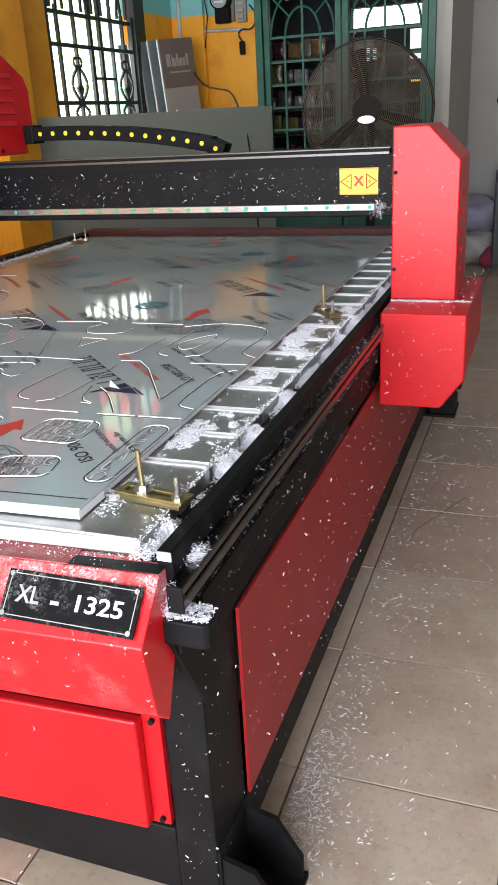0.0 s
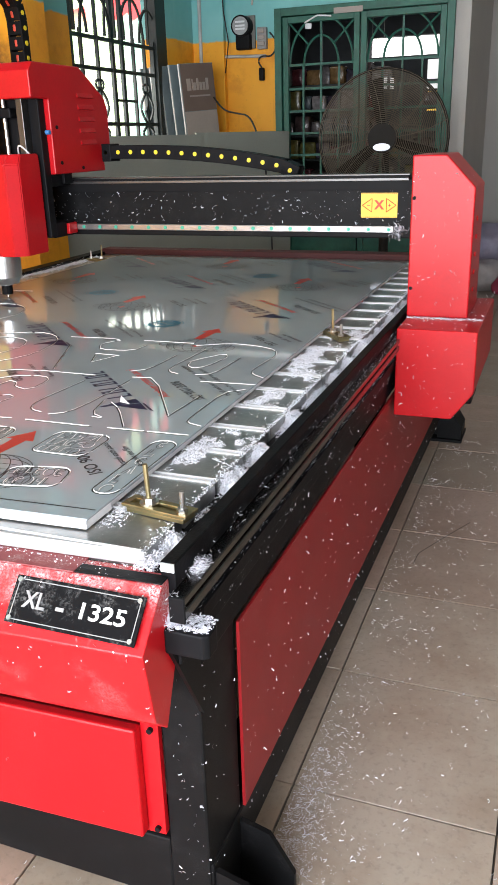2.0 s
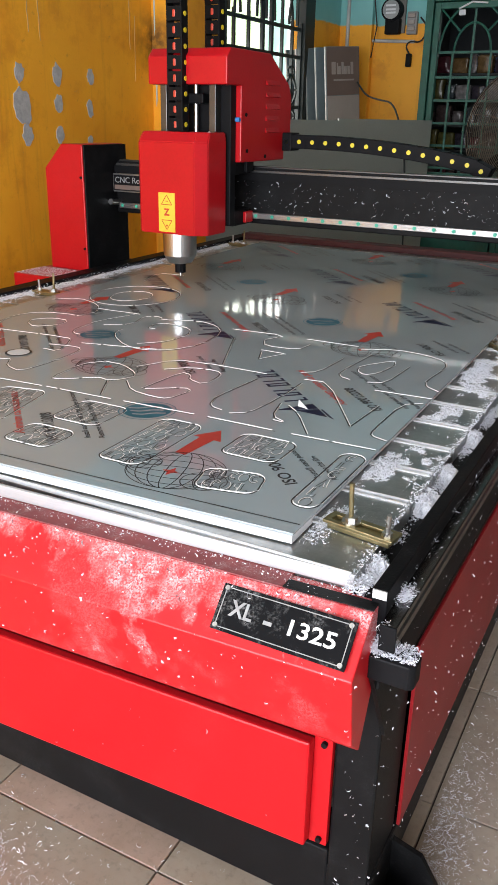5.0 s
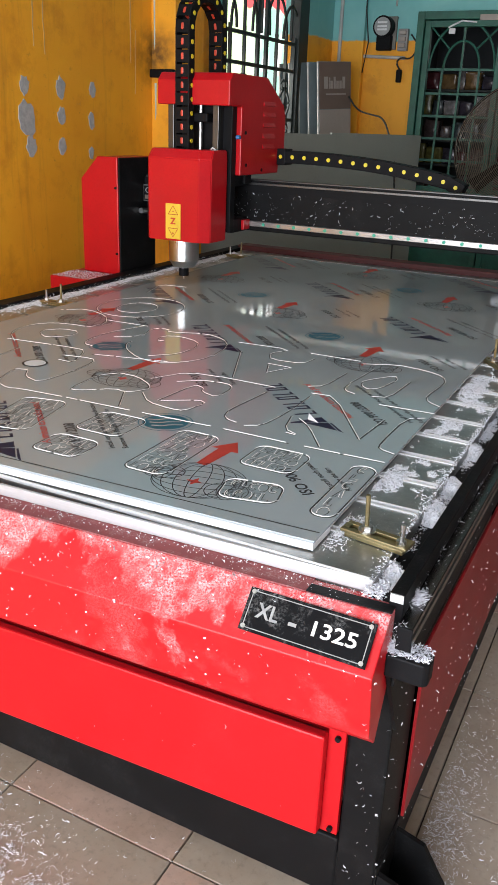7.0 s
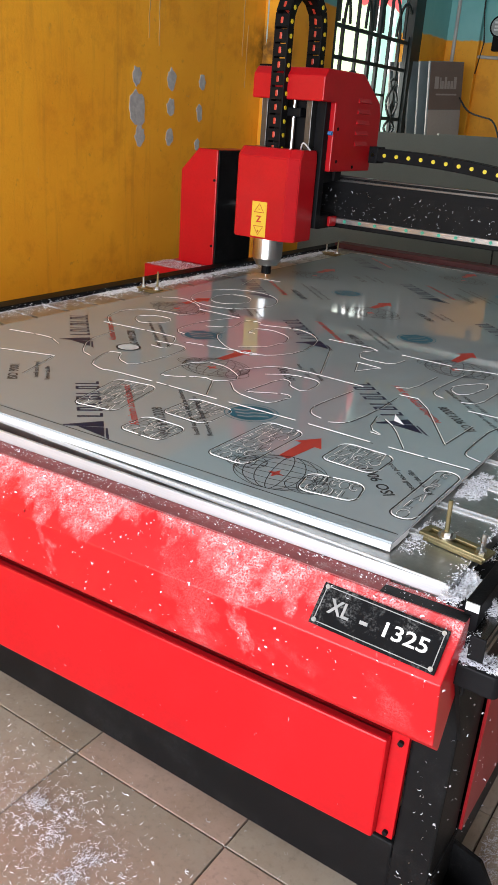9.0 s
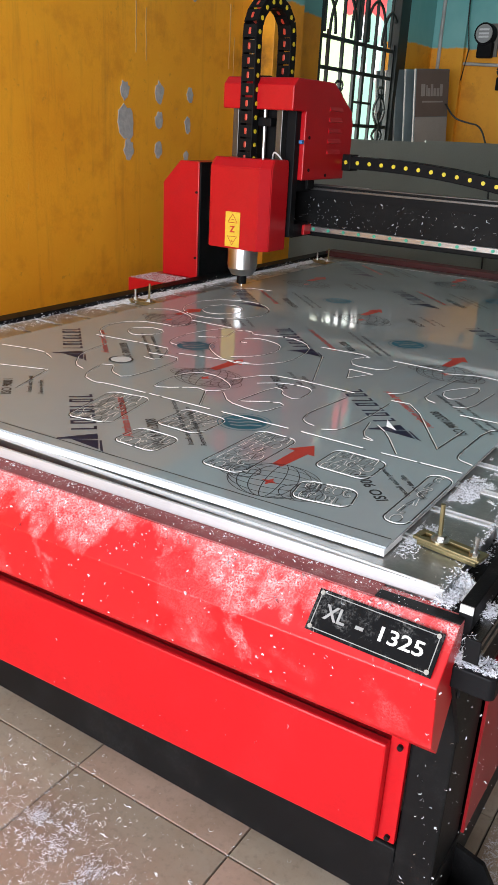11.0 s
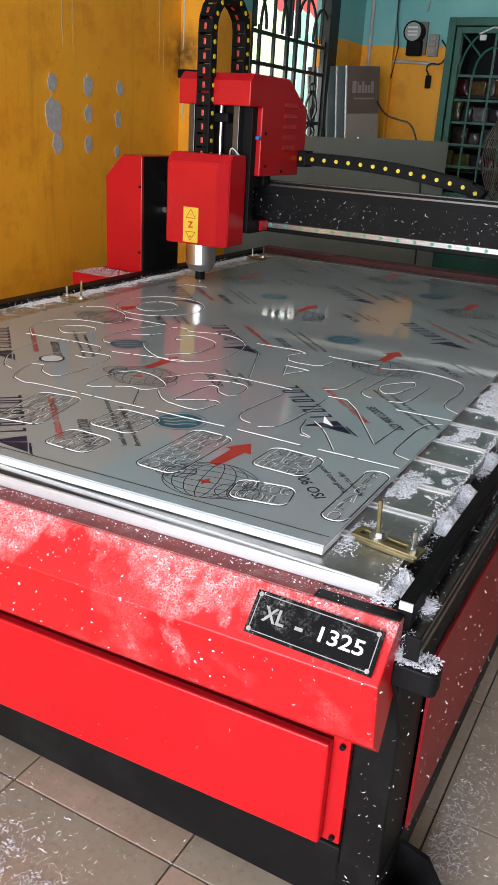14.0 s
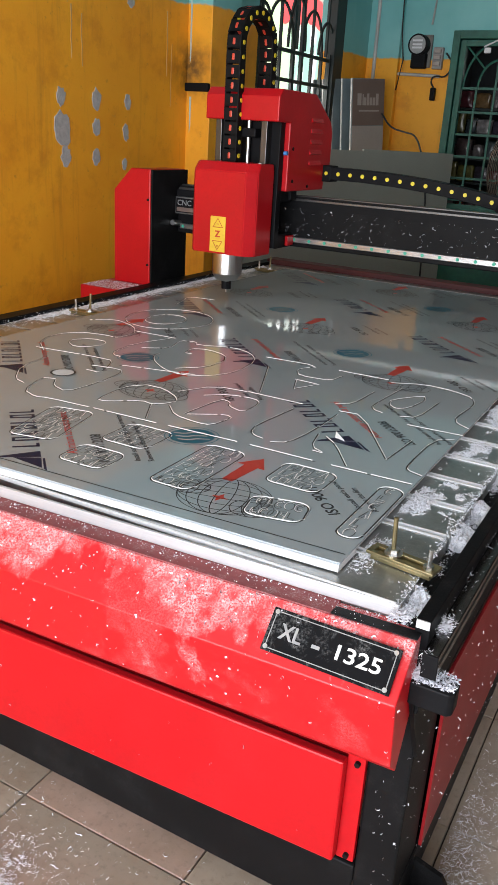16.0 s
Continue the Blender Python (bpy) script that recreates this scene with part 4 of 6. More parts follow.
def stored_goods():
    """Wrapped packets hung and stacked in rows behind the grille."""
    rng = random.Random(4)
    cols = [(0.10, 0.07, 0.07), (0.16, 0.14, 0.14), (0.06, 0.05, 0.07), (0.2, 0.12, 0.05), (0.07, 0.09, 0.1), (0.18, 0.16, 0.05), (0.12, 0.03, 0.04), (0.3, 0.28, 0.28)]
    mats = [surface("packet_wrap", c, 0.22, vary=0.5, scale=30, bump=0.5, grain=25) for c in cols]
    for r, z in enumerate((0.9, 1.1, 1.28, 1.46, 1.64)):
        tagged(obj("shelf", box(-1.79, -0.18, 5.72, 5.98, z - 0.03, z - 0.012, 0.002), BLACK_IRON), "dark store-room shelf stacked with packets", "shelf", "store shelves")
        x = -1.77
        while x < -0.3:
            w, h = rng.uniform(0.06, 0.13), rng.uniform(0.09, 0.15)
            if x > -0.86 and z > 1.2 and rng.random() < 0.9:
                x += w
                continue
            bm = box(0, w, 0, 0.12, 0, h, 0.012)
            bmesh.ops.subdivide_edges(bm, edges=bm.edges[:], cuts=1)
            for v in bm.verts:
                v.co += Vector((rng.gauss(0, 1), rng.gauss(0, 1), rng.gauss(0, 0.4))) * 0.004
                v.co.z = max(v.co.z, 0)
            ob = tagged(obj("wrapped_packet", bm, rng.choice(mats), True), "plastic-wrapped packet in dark colours on a store shelf", "packet", "packets on the store shelves")
            ob.location = (x, 5.74 + rng.uniform(0, 0.04), z - 0.012)
            x += w + 0.01


stored_goods()


def store_displays():
    """Bright things that show through the right leaf of the grille, each with an added glow."""
    for x0, x1, z0, z1, c, lab in ((-0.60, -0.42, 1.60, 1.82, (0.85, 0.86, 0.85), "glowing white board added in the store room"), (-0.59, -0.44, 1.43, 1.58, (0.8, 0.5, 0.08), "yellow and orange printed card in the store room"), (-1.11, -1.02, 1.67, 1.77, (0.05, 0.14, 0.5), "small blue card hung in the store room")):
        b = thing("display_card", x0, 6.5, 0, lab, "display card", "cards in the store room")
        # emission alone brightens the cards; no lamp stands behind them
        part("card", box(0, x1 - x0, 0, 0.004, z0, z1), glow("glowing_card", c, 0.75), b, "card with a glow of its own")
        part("hanger", rod(((x1 - x0) / 2, 0.006, z1), ((x1 - x0) / 2, 0.006, 2.6), 0.002, 6), PIPE, b)


    # white marks of the leaf, added as glowing bars on an invented hanger
    b = thing("display_card", -0.87, 5.6, 0, "added row of glowing white marks in the store room", "display card", "cards in the store room")
    for x, w, z, h in ((0.0, 0.03, 1.56, 0.045), (0.045, 0.03, 1.56, 0.075), (0.10, 0.022, 1.565, 0.085), (0.145, 0.026, 1.565, 0.075), (0.0, 0.10, 1.51, 0.010)):
        part("mark", box(x, x + w, 0, 0.004, z, z + h, 0.001), glow("glowing_mark", (0.9, 0.9, 0.88), 0.3), b)
    part("hanger", rod((0.09, 0.006, 1.5), (0.09, 0.006, 2.6), 0.0015, 6), PIPE, b)


store_displays()

# ---------- things along the walls ----------


def leaning_boards():
    b = tagged(obj("leaning_board", prism([(-2.03, 3.10), (-1.60, 4.08), (-1.588, 4.074), (-2.018, 3.094)], 0.0, 1.285, "z"), GREY_BOARD), "large plain grey composite board on edge below the window", "board", "leaning boards")
    c = tagged(obj("leaning_board", prism([(-1.62, 4.07), (-1.27, 4.86), (-1.282, 4.866), (-1.632, 4.076)], 0.0, 1.295, "z"), GREY_BOARD), "plain grey composite board on edge beside another", "board", "leaning boards")
    return b, c


leaning_boards()


def sample_panels():
    a, b = Vector((-1.895, 4.52, 0)), Vector((-1.74, 4.81, 0))
    d = (b - a).normalized()
    nrm = Vector((d.y, -d.x, 0))
    for i in range(5):
        o = a - nrm * (0.060 * i) - d * (0.036 * i - 0.13)
        m = Matrix((d, -nrm, Vector((0, 0, 1)))).transposed().to_4x4()
        m.translation = o
        t = thing("sample_panel", o.x, o.y, 0, "tall grey composite sample panel standing among others" if i else "tall sample panel with a brown printed face", "sample panel", "stacked sample panels")
        m.translation = (0, 0, 0)
        top = 1.74 - 0.004 * i
        t.rotation_mode = "QUATERNION"
        t.rotation_quaternion = (Matrix.Rotation(radians(3.5), 3, nrm) @ Matrix.Rotation(radians(-2.5), 3, d)).to_quaternion()
        part("panel", box(0, 0.29, 0, 0.02, 0, top, 0.002, m=m), SAMPLE, t)
        part("edge_trim", box(-0.005, 0.0, 0.001, 0.013, 0, top, m=m), PIPE, t)
        if i == 0:
            part("printed_face", box(0.004, 0.286, -0.003, -0.0005, 1.44, top - 0.004, m=m), BROWN_CARD, t)
            part("printed_face", box(0.004, 0.286, -0.003, -0.0005, 0.9, 1.437, m=m), PALE_CARD, t)
            x = 0.045
            for w, h in ((0.045, 0.075), (0.012, 0.07), (0.028, 0.05), (0.024, 0.075), (0.028, 0.05), (0.028, 0.05), (0.03, 0.075)):
                part("logo_bar", box(x, x + w * 0.75, -0.005, -0.003, 1.57, 1.57 + h, m=m), PALE_CARD, t)
                x += w
            part("logo_bar", box(0.06, 0.24, -0.005, -0.003, 1.53, 1.54, m=m), PALE_CARD, t)


sample_panels()


def wall_fittings():
    # electricity meter
    t = thing("electricity_meter", -1.68, BY - 0.01, 1.855, "old black round electricity meter on a wall board", "electric meter")
    part("board", box(-0.07, 0.07, -0.015, 0.01, 0.0, 0.21, 0.003), surface("meter_board", (0.2, 0.19, 0.17), 0.6), t)
    part("case", box(-0.055, 0.05, -0.075, -0.015, -0.01, 0.09, 0.008), PLASTIC, t, "black terminal cover")
    part("dial_case", rod((-0.01, -0.015, 0.14), (-0.01, -0.09, 0.14), 0.07, 28), PLASTIC, t)
    face = part("dial", rod((-0.01, -0.09, 0.14), (-0.01, -0.094, 0.14), 0.058, 28), surface("meter_face", (0.35, 0.36, 0.36), 0.3), t, "grey dial with pale bars")
    for z in (0.12, 0.14, 0.165):
        part("dial_bar", box(-0.045, 0.025, -0.097, -0.0945, z - 0.006, z + 0.006), WHITE_EDGE, face)
    t = thing("fuse_box", -1.555, BY - 0.01, 1.845, "small grey fuse and switch block with loose wires", "fuse box")
    part("base", box(-0.035, 0.035, -0.03, 0.01, 0, 0.14, 0.004), surface("fuse_grey", (0.3, 0.29, 0.28), 0.5), t)
    for z in (0.02, 0.06, 0.1):
        part("fuse", box(-0.025, 0.025, -0.05, -0.03, z, z + 0.028, 0.005), PALE_CARD, t)
    t = thing("pipe_run", -1.68, BY - 0.02, 1.80, "grey plastic conduit along the orange wall", "conduit")
    part("pipe", rod((-0.38, 0.0, 0.02), (0.15, 0.0, 0.0), 0.011, 10), PIPE, t)
    part("pipe", rod((-0.335, -0.04, -0.3), (-0.335, -0.04, 1.1), 0.013, 10), PIPE, t)
    t = thing("hanging_plug", -1.56, BY - 0.03, 1.64, "black plug hanging by its cable on the wall", "plug")
    part("plug", box(-0.018, 0.018, -0.02, 0.02, 0.0, 0.085, 0.008), PLASTIC, t)
    part("cable", tube(smooth3([(0, 0, 0.085), (-0.03, 0, 0.13), (0.0, 0, 0.165), (0.08, 0, 0.15), (0.125, 0.0, 0.24), (0.06, 0.01, 0.31)]), 0.006), CABLE, t)
    # cables
    cable = tube(smooth3([(-1.80, 4.80, 1.53), (-1.72, 4.78, 1.44), (-1.60, 4.74, 1.415), (-1.50, 4.70, 1.40), (-1.43, 4.66, 1.28), (-1.36, 4.62, 1.1), (-1.32, 4.62, 0.5), (-1.31, 4.62, 0.0)]), 0.006)
    tagged(obj("power_cable", cable, CABLE, True), "thin black cable drooping over the grey board", "cable")
    cable = tube([(-1.62, BY - 0.012, 2.95), (-1.60, BY - 0.012, 2.5), (-1.63, BY - 0.012, 2.13)], 0.007)
    tagged(obj("power_cable", cable, PIPE, True), "grey cable running up the wall from the meter", "cable")
    cable = tube([(-1.86, BY - 0.06, 2.9), (-1.83, BY - 0.06, 2.1), (-1.80, BY - 0.055, 1.9), (-1.83, BY - 0.058, 1.7)], 0.005)
    tagged(obj("power_cable", cable, CABLE, True), "thin dark cable hanging on the wall", "cable")
    # broken plaster patches on the orange wall
    rng = random.Random(8)
    for y, z, s, h in ((1.797, 1.447, 0.055, 0.075), (2.025, 1.45, 0.06, 0.085), (2.246, 1.452, 0.045, 0.062), (1.800, 1.322, 0.11, 0.135), (2.023, 1.336, 0.055, 0.072), (2.234, 1.321, 0.045, 0.072), (1.82, 1.212, 0.06, 0.085), (2.02, 1.213, 0.055, 0.07), (2.225, 1.184, 0.035, 0.05), (2.27, 1.86, 0.05, 0.04), (1.80, 1.95, 0.07, 0.05)):
        ring = []
        for k in range(18):
            a = 2 * math.pi * k / 18
            r = 1 + rng.uniform(-0.18, 0.18)
            ring.append((y + 0.006 + s / 2 * r * math.cos(a), z - 0.006 + h / 2 * r * math.sin(a)))
        tagged(obj("plaster_scar", prism(ring, WX + 0.0005, WX + 0.0035), CEMENT), "patch of bare grey cement in the orange paint", "plaster scar", "plaster scars")
    # pale drips under the painted line
    rng = random.Random(15)
    for k in range(6):
        y, top = rng.uniform(1.2, 2.65), rng.uniform(1.72, 1.92)
        pts = [(y + rng.gauss(0, 0.002), top - 0.04 * i) for i in range(rng.randint(3, 8))]
        w = rng.uniform(0.0015, 0.0035)
        ring = [(a - w * (1 - i / 12), b) for i, (a, b) in enumerate(pts)] + [(a + w * (1 - i / 12), b) for i, (a, b) in reversed(list(enumerate(pts)))]
        tagged(obj("paint_drip", prism(ring, WX + 0.0004, WX + 0.0016), surface("pale_drip", (0.66, 0.42, 0.16), 0.6)), "thin pale drip of paint on the orange wall", "paint drip", "paint drips")
    for x, z0, z1 in ((-2.055, 1.36, 1.50), (-2.06, 1.68, 2.1)):
        tagged(obj("paint_drip", prism([(x - 0.005, z1), (x + 0.006, z1), (x + 0.004, z0), (x - 0.002, z0 - 0.03)], 2.7375, 2.7395, "y"), surface("pale_blue_drip", (0.5, 0.62, 0.6), 0.6)), "pale turquoise paint run down the pillar", "paint drip", "paint drips")
    # burnt hasp by the pillar
    t = thing("door_hasp", -2.0, 2.735, 1.545, "small dark metal bracket below scorch marks", "bracket")
    part("bracket", box(-0.075, 0.06, -0.02, 0.006, -0.02, 0.018, 0.003), PLASTIC, t)


wall_fittings()


def pedestal_fan():
    cx, cy, cz, R = -0.497, 4.3, 1.232, 0.382
    t = thing("pedestal_fan", cx, cy, 0, "large black industrial pedestal fan with a wire guard", "fan")

    def p(name, bm, mat=FANBLACK, label="", smooth=False):
        return part(name, bm, mat, t, label, smooth)
    turn = pose(0, 0, cz, 0, 0, 8)
    guard = p("guard", bmesh.new(), FANBLACK, "wire guard")
    for side in (-1, 1):
        bm = bmesh.new()
        for i in range(30):
            f = 0.2 + 0.8 * i / 29
            yy = side * (0.03 + 0.075 * math.sqrt(max(0, 1 - f * f)))
            tube([(R * f * math.cos(a * math.pi / 24), yy, R * f * math.sin(a * math.pi / 24)) for a in range(48)], 0.0018, 4, bm, True)
        for k in range(12):
            a = k * math.pi / 6
            tube([(R * f * math.cos(a + 0.25 * f), side * (0.034 + 0.075 * math.sqrt(max(0, 1 - f * f))), R * f * math.sin(a + 0.25 * f)) for f in (0.2, 0.45, 0.7, 0.9, 1.0)], 0.0017, 4, bm)
        bm.transform(turn)
        part("wire_cage", bm, FANWIRE, guard)
    bm = tube([(R * math.cos(a * math.pi / 24), 0, R * math.sin(a * math.pi / 24)) for a in range(48)], 0.009, 6, closed=True)
    bm.transform(turn)
    part("rim", bm, FANBLACK, guard)
    for k in range(3):
        bm = bmesh.new()
        vs = [[bm.verts.new((r, 0.018 * s, 0.04 * s * (0.5 + r * 2))) for s in (-1, -0.3, 0.4, 1)] for r in (0.07, 0.16, 0.25, 0.33)]
        for u, w in zip(vs, vs[1:]):
            for j in range(3):
                bm.faces.new((u[j], u[j + 1], w[j + 1], w[j]))
        bmesh.ops.solidify(bm, geom=bm.faces[:], thickness=0.003)
        bm.transform(turn @ pose(0, 0, 0, 0, 120 * k + 20, 0))
        p("blade", bm, FANBLACK)
    bm = rod((0, -0.11, 0), (0, 0.2, 0), 0.082, 24)
    bm.transform(turn)
    p("motor", bm)
    bm = bmesh.new()
    bmesh.ops.create_cone(bm, cap_ends=True, segments=24, radius1=1, radius2=1, depth=0.008)
    bm.transform(turn @ pose(0, -0.116, -0.05, 90) @ Matrix.Diagonal((0.05, 0.022, 1, 1)))
    p("badge", bm, SILVER, "small silver oval badge")
    p("pole", rod((0, 0.1, 0.03), (0, 0.1, cz - 0.06), 0.022, 14))
    p("pole_sleeve", rod((0, 0.1, 0.03), (0, 0.1, 0.7), 0.03, 14))
    p("base", rod((0, 0.1, 0.0), (0, 0.1, 0.035), 0.25, 32, 0.22))


pedestal_fan()


def far_corner():
    rng = random.Random(2)
    for x, y, z, s, c, lab in ((0.0, 6.3, 0.0, 0.2, (0.5, 0.46, 0.45), "crumpled white plastic sack on the floor"), (0.02, 6.32, 0.25, 0.19, (0.36, 0.34, 0.45), "crumpled lilac plastic sack on another sack"), (0.16, 6.12, 0.0, 0.1, (0.4, 0.05, 0.1), "small dark red cloth bundle on the floor")):
        bm = bmesh.new()
        bmesh.ops.create_icosphere(bm, subdivisions=3, radius=s)
        for v in bm.verts:
            v.co += v.normal * noise.noise(v.co * 9 + Vector((x * 9, y, z))) * s * 0.45
            v.co.z = max(v.co.z * 0.8, -s * 0.7)
        ob = tagged(obj("plastic_sack", bm, surface("sack", c, 0.4, vary=0.3, bump=0.3), True), lab, "sack", "sacks in the corner")
        ob.location = (x, y, z + s * 0.7)
    t = thing("dark_cabinet", 0.36, 6.2, 0, "dark closed metal cabinet against the grey wall", "cabinet")
    part("body", box(-0.2, 0.4, -0.2, 0.35, 0, 0.75, 0.006), surface("cabinet_dark", (0.03, 0.035, 0.04), 0.4), t)
    part("door", box(-0.19, 0.39, -0.215, -0.2, 0.03, 0.73, 0.004), surface("cabinet_door", (0.035, 0.04, 0.045), 0.4), t)
    k = thing("wall_knob", 0.13, 6.59, 1.25, "small round dark knob on the grey wall", "knob")
    part("knob", rod((0, 0.01, 0), (0, -0.05, 0), 0.03, 16), PLASTIC, k)


far_corner()

# ---------- hold-down clamps ----------


def clamp():
    t = thing("hold_down_clamp", 0, 0, 0, "yellow-zinc step clamp with two threaded bolts holding the sheet", "clamp", "hold-down clamps")
    bm = box(-0.055, 0.055, -0.016, -0.006, 0.008, 0.013, 0.001)
    box(-0.055, 0.055, 0.008, 0.018, 0.008, 0.013, 0.001, bm=bm)
    box(0.045, 0.055, -0.0055, 0.0075, 0.008, 0.013, 0.0, bm=bm)
    box(-0.055, -0.045, -0.0055, 0.0075, 0.008, 0.013, 0.0, bm=bm)
    part("strap", bm, BRASS, t)
    part("heel_plate", box(-0.048, 0.05, -0.014, 0.016, 0.0, 0.007, 0.001), BRASS, t)
    part("bolt", rod((-0.018, 0.002, 0), (-0.021, 0.002, 0.072), 0.0036, 10), BRASS, t)
    part("nut", rod((-0.018, 0.002, 0.0155), (-0.018, 0.002, 0.022), 0.009, 6), STEEL, t)
    part("washer", rod((-0.018, 0.002, 0.013), (-0.018, 0.002, 0.0155), 0.014, 14), STEEL, t)
    part("bolt", rod((0.042, -0.004, 0), (0.043, -0.004, 0.045), 0.0036, 10), STEEL, t)
    part("nut", rod((0.042, -0.004, 0.013), (0.042, -0.004, 0.019), 0.008, 6), STEEL, t)
    return t


first_clamp = clamp()
first_clamp.matrix_basis = pose(0.071, 0.084, BZ + 0.001, 0, 0, -9)
copy_thing(first_clamp, pose(0.035, 1.19, BZ + 0.001, 0, 0, -50))
copy_thing(first_clamp, pose(-1.376, 1.10, BZ + 0.001, 0, 0, 184))
copy_thing(first_clamp, pose(-1.376, 2.38, BZ + 0.001, 0, 0, 176))

# ---------- printing on the film ----------
V1, V2 = Vector((0.0, 0.852)), Vector((-0.437, 0.412))
D = radians(136)                                     # reading direction of the print


def smooth_line(pts, rounds=2, closed=False):
    """Corners cut by halves."""
    for _ in range(rounds):
        out = [] if closed else [pts[0]]
        k = len(pts)
        for i in range(k if closed else k - 1):
            a, b = pts[i], pts[(i + 1) % k]
            out += [(a[0] * 0.78 + b[0] * 0.22, a[1] * 0.78 + b[1] * 0.22), (a[0] * 0.22 + b[0] * 0.78, a[1] * 0.22 + b[1] * 0.78)]
        if not closed:
            out.append(pts[-1])
        pts = out
    return pts


def flat(name, faces, mat, label=""):
    """A thin print from polygons of (x, y), in the sheet's plane round its own origin."""
    bm = bmesh.new()
    for f in faces:
        bm.faces.new([bm.verts.new((a, b, 0)) for a, b in f])
    return sheet_part(name, bm, mat, label)


def stamp(ob, cx, cy, lift=0.0004):
    ob.location = (cx + 0.008 - (SX0 + SX1) / 2, cy - 0.014 - SY1 / 2, SZ - BZ + lift)


def repeat(ob, cx, cy, margin=0.05, cells=((0, 0), (0, 1), (0, 2), (1, -1), (1, 0), (1, 1), (2, -2), (2, -1), (2, 0), (2, 1), (0, -1), (1, 2), (2, 2), (3, -2), (3, -1), (3, 0))):
    first = True
    for i, j in cells:
        q = Vector((cx, cy)) + V2 * i + V1 * j
        if SX0 + margin < q.x < SX1 - margin and margin < q.y < SY1 - margin:
            o = ob if first else ob.copy()
            if not first:
                scene.collection.objects.link(o)
            stamp(o, q.x, q.y)
            first = False


def quad(x0, x1, y0, y1, turn=0.0):
    c, s = math.cos(turn), math.sin(turn)
    return [(x * c - y * s, x * s + y * c) for x, y in ((x0, y0), (x1, y0), (x1, y1), (x0, y1))]


def at_origin(ob):
    """Undo the shift of the sheet's frame in a print's mesh."""
    ob.data.transform(Matrix.Translation(((SX0 + SX1) / 2, SY1 / 2, BZ)))
    return ob


def turned(poly, a):
    c, s = math.cos(a), math.sin(a)
    return [(x * c - y * s, x * s + y * c) for x, y in poly]


def prints():
    # red arrow
    a = [(-0.075, -0.016), (0.02, -0.022), (0.02, -0.044), (0.075, 0.0), (0.02, 0.044), (0.02, 0.022), (-0.075, 0.016)]
    repeat(at_origin(flat("print_arrow", [turned([(x * 0.85, y * 0.66) for x, y in a], radians(87))], INK_RED, "printed red arrow")), -0.289, 0.245)
    # small red star
    st = [(0.016 * (1 if k % 2 == 0 else 0.4) * math.cos(k * math.pi / 4), 0.016 * (1 if k % 2 == 0 else 0.4) * math.sin(k * math.pi / 4)) for k in range(8)]
    repeat(at_origin(flat("print_star", [st], INK_RED, "small printed red star")), -0.265, 0.112)
    # wire globe: crossed ellipses
    bm = bmesh.new()
    for rx, ry, dx, dy, t in ((0.1, 0.088, 0, 0, 0.25), (0.1, 0.068, 0, 0, 0.25), (0.1, 0.042, 0, 0, 0.25), (0.1, 0.014, 0, 0, 0.25), (0.078, 0.088, 0, 0, 0.25), (0.05, 0.088, 0, 0, 0.25), (0.018, 0.088, 0, 0, 0.25), (0.045, 0.035, -0.085, 0.0, 0.3), (0.02, 0.035, -0.085, 0.0, 0.3), (0.045, 0.015, -0.085, 0.0, 0.3), (0.045, 0.04, 0.075, -0.02, 0.4), (0.02, 0.04, 0.075, -0.02, 0.4)):
        pts = [(0.82 * (x + dx), 0.82 * (y + dy)) for x, y in turned(arc(0, 0, rx, ry, 0, 351, 39), t)]
        ribbon(pts, 0.0016, 0, bm, True)
    repeat(at_origin(sheet_part("print_globe", bm, INK_BLACK, "printed thin black wire globe")), -0.262, 0.122, 0.09)
    # teal oval emblem
    oval = [arc(0, 0, 0.047, 0.042, 0, 350, 35)]
    repeat(at_origin(flat("print_oval", [turned(oval[0], 0.7)], INK_TEAL, "printed teal oval emblem")), -0.461, 0.33)
    bm = bmesh.new()
    ribbon(turned(arc(0, 0, 0.055, 0.05, 0, 350, 35), 0.7), 0.002, 0, bm, True)
    repeat(at_origin(sheet_part("print_oval_ring", bm, INK_TEAL)), -0.461, 0.33)
    bm = bmesh.new()
    for k in (-0.018, 0.0, 0.018):
        ribbon(smooth_line(turned([(k - 0.008, -0.03), (k, -0.005), (k - 0.004, 0.012), (k + 0.006, 0.032)], D), 2), 0.006, 0.0005, bm)
    repeat(at_origin(sheet_part("print_oval_swirl", bm, FILM)), -0.461, 0.33)
    # maker's mark: navy wedge and seven plain block letters' bars
    wedge = [turned([(-0.004, -0.028), (0.026, -0.028), (0.012, 0.048), (0.006, 0.048)], D), turned([(-0.055, -0.026), (-0.008, -0.028), (0.002, 0.022)], D), turned([(-0.07, -0.034), (-0.01, -0.034), (-0.012, -0.03), (-0.06, -0.029)], D)]
    repeat(at_origin(flat("print_wedge", wedge, INK_NAVY, "printed navy wedge emblem")), -0.205, 0.492, 0.04)
    bars = []
    for k in range(7):
        x = 0.036 + k * 0.033
        bars += [turned(q, D) for q in ([(x, -0.03), (x + 0.007, -0.03), (x + 0.009, 0.02), (x + 0.002, 0.02)], [(x, -0.03), (x + 0.02, -0.03), (x + 0.02, -0.024), (x, -0.024)])]
        if k % 2:
            bars.append(turned([(x + 0.002, 0.014), (x + 0.022, 0.014), (x + 0.022, 0.02), (x + 0.002, 0.02)], D))
        if k in (1, 3, 5):
            bars.append(turned([(x + 0.016, -0.03), (x + 0.022, -0.03), (x + 0.022, 0.018), (x + 0.016, 0.018)], D))
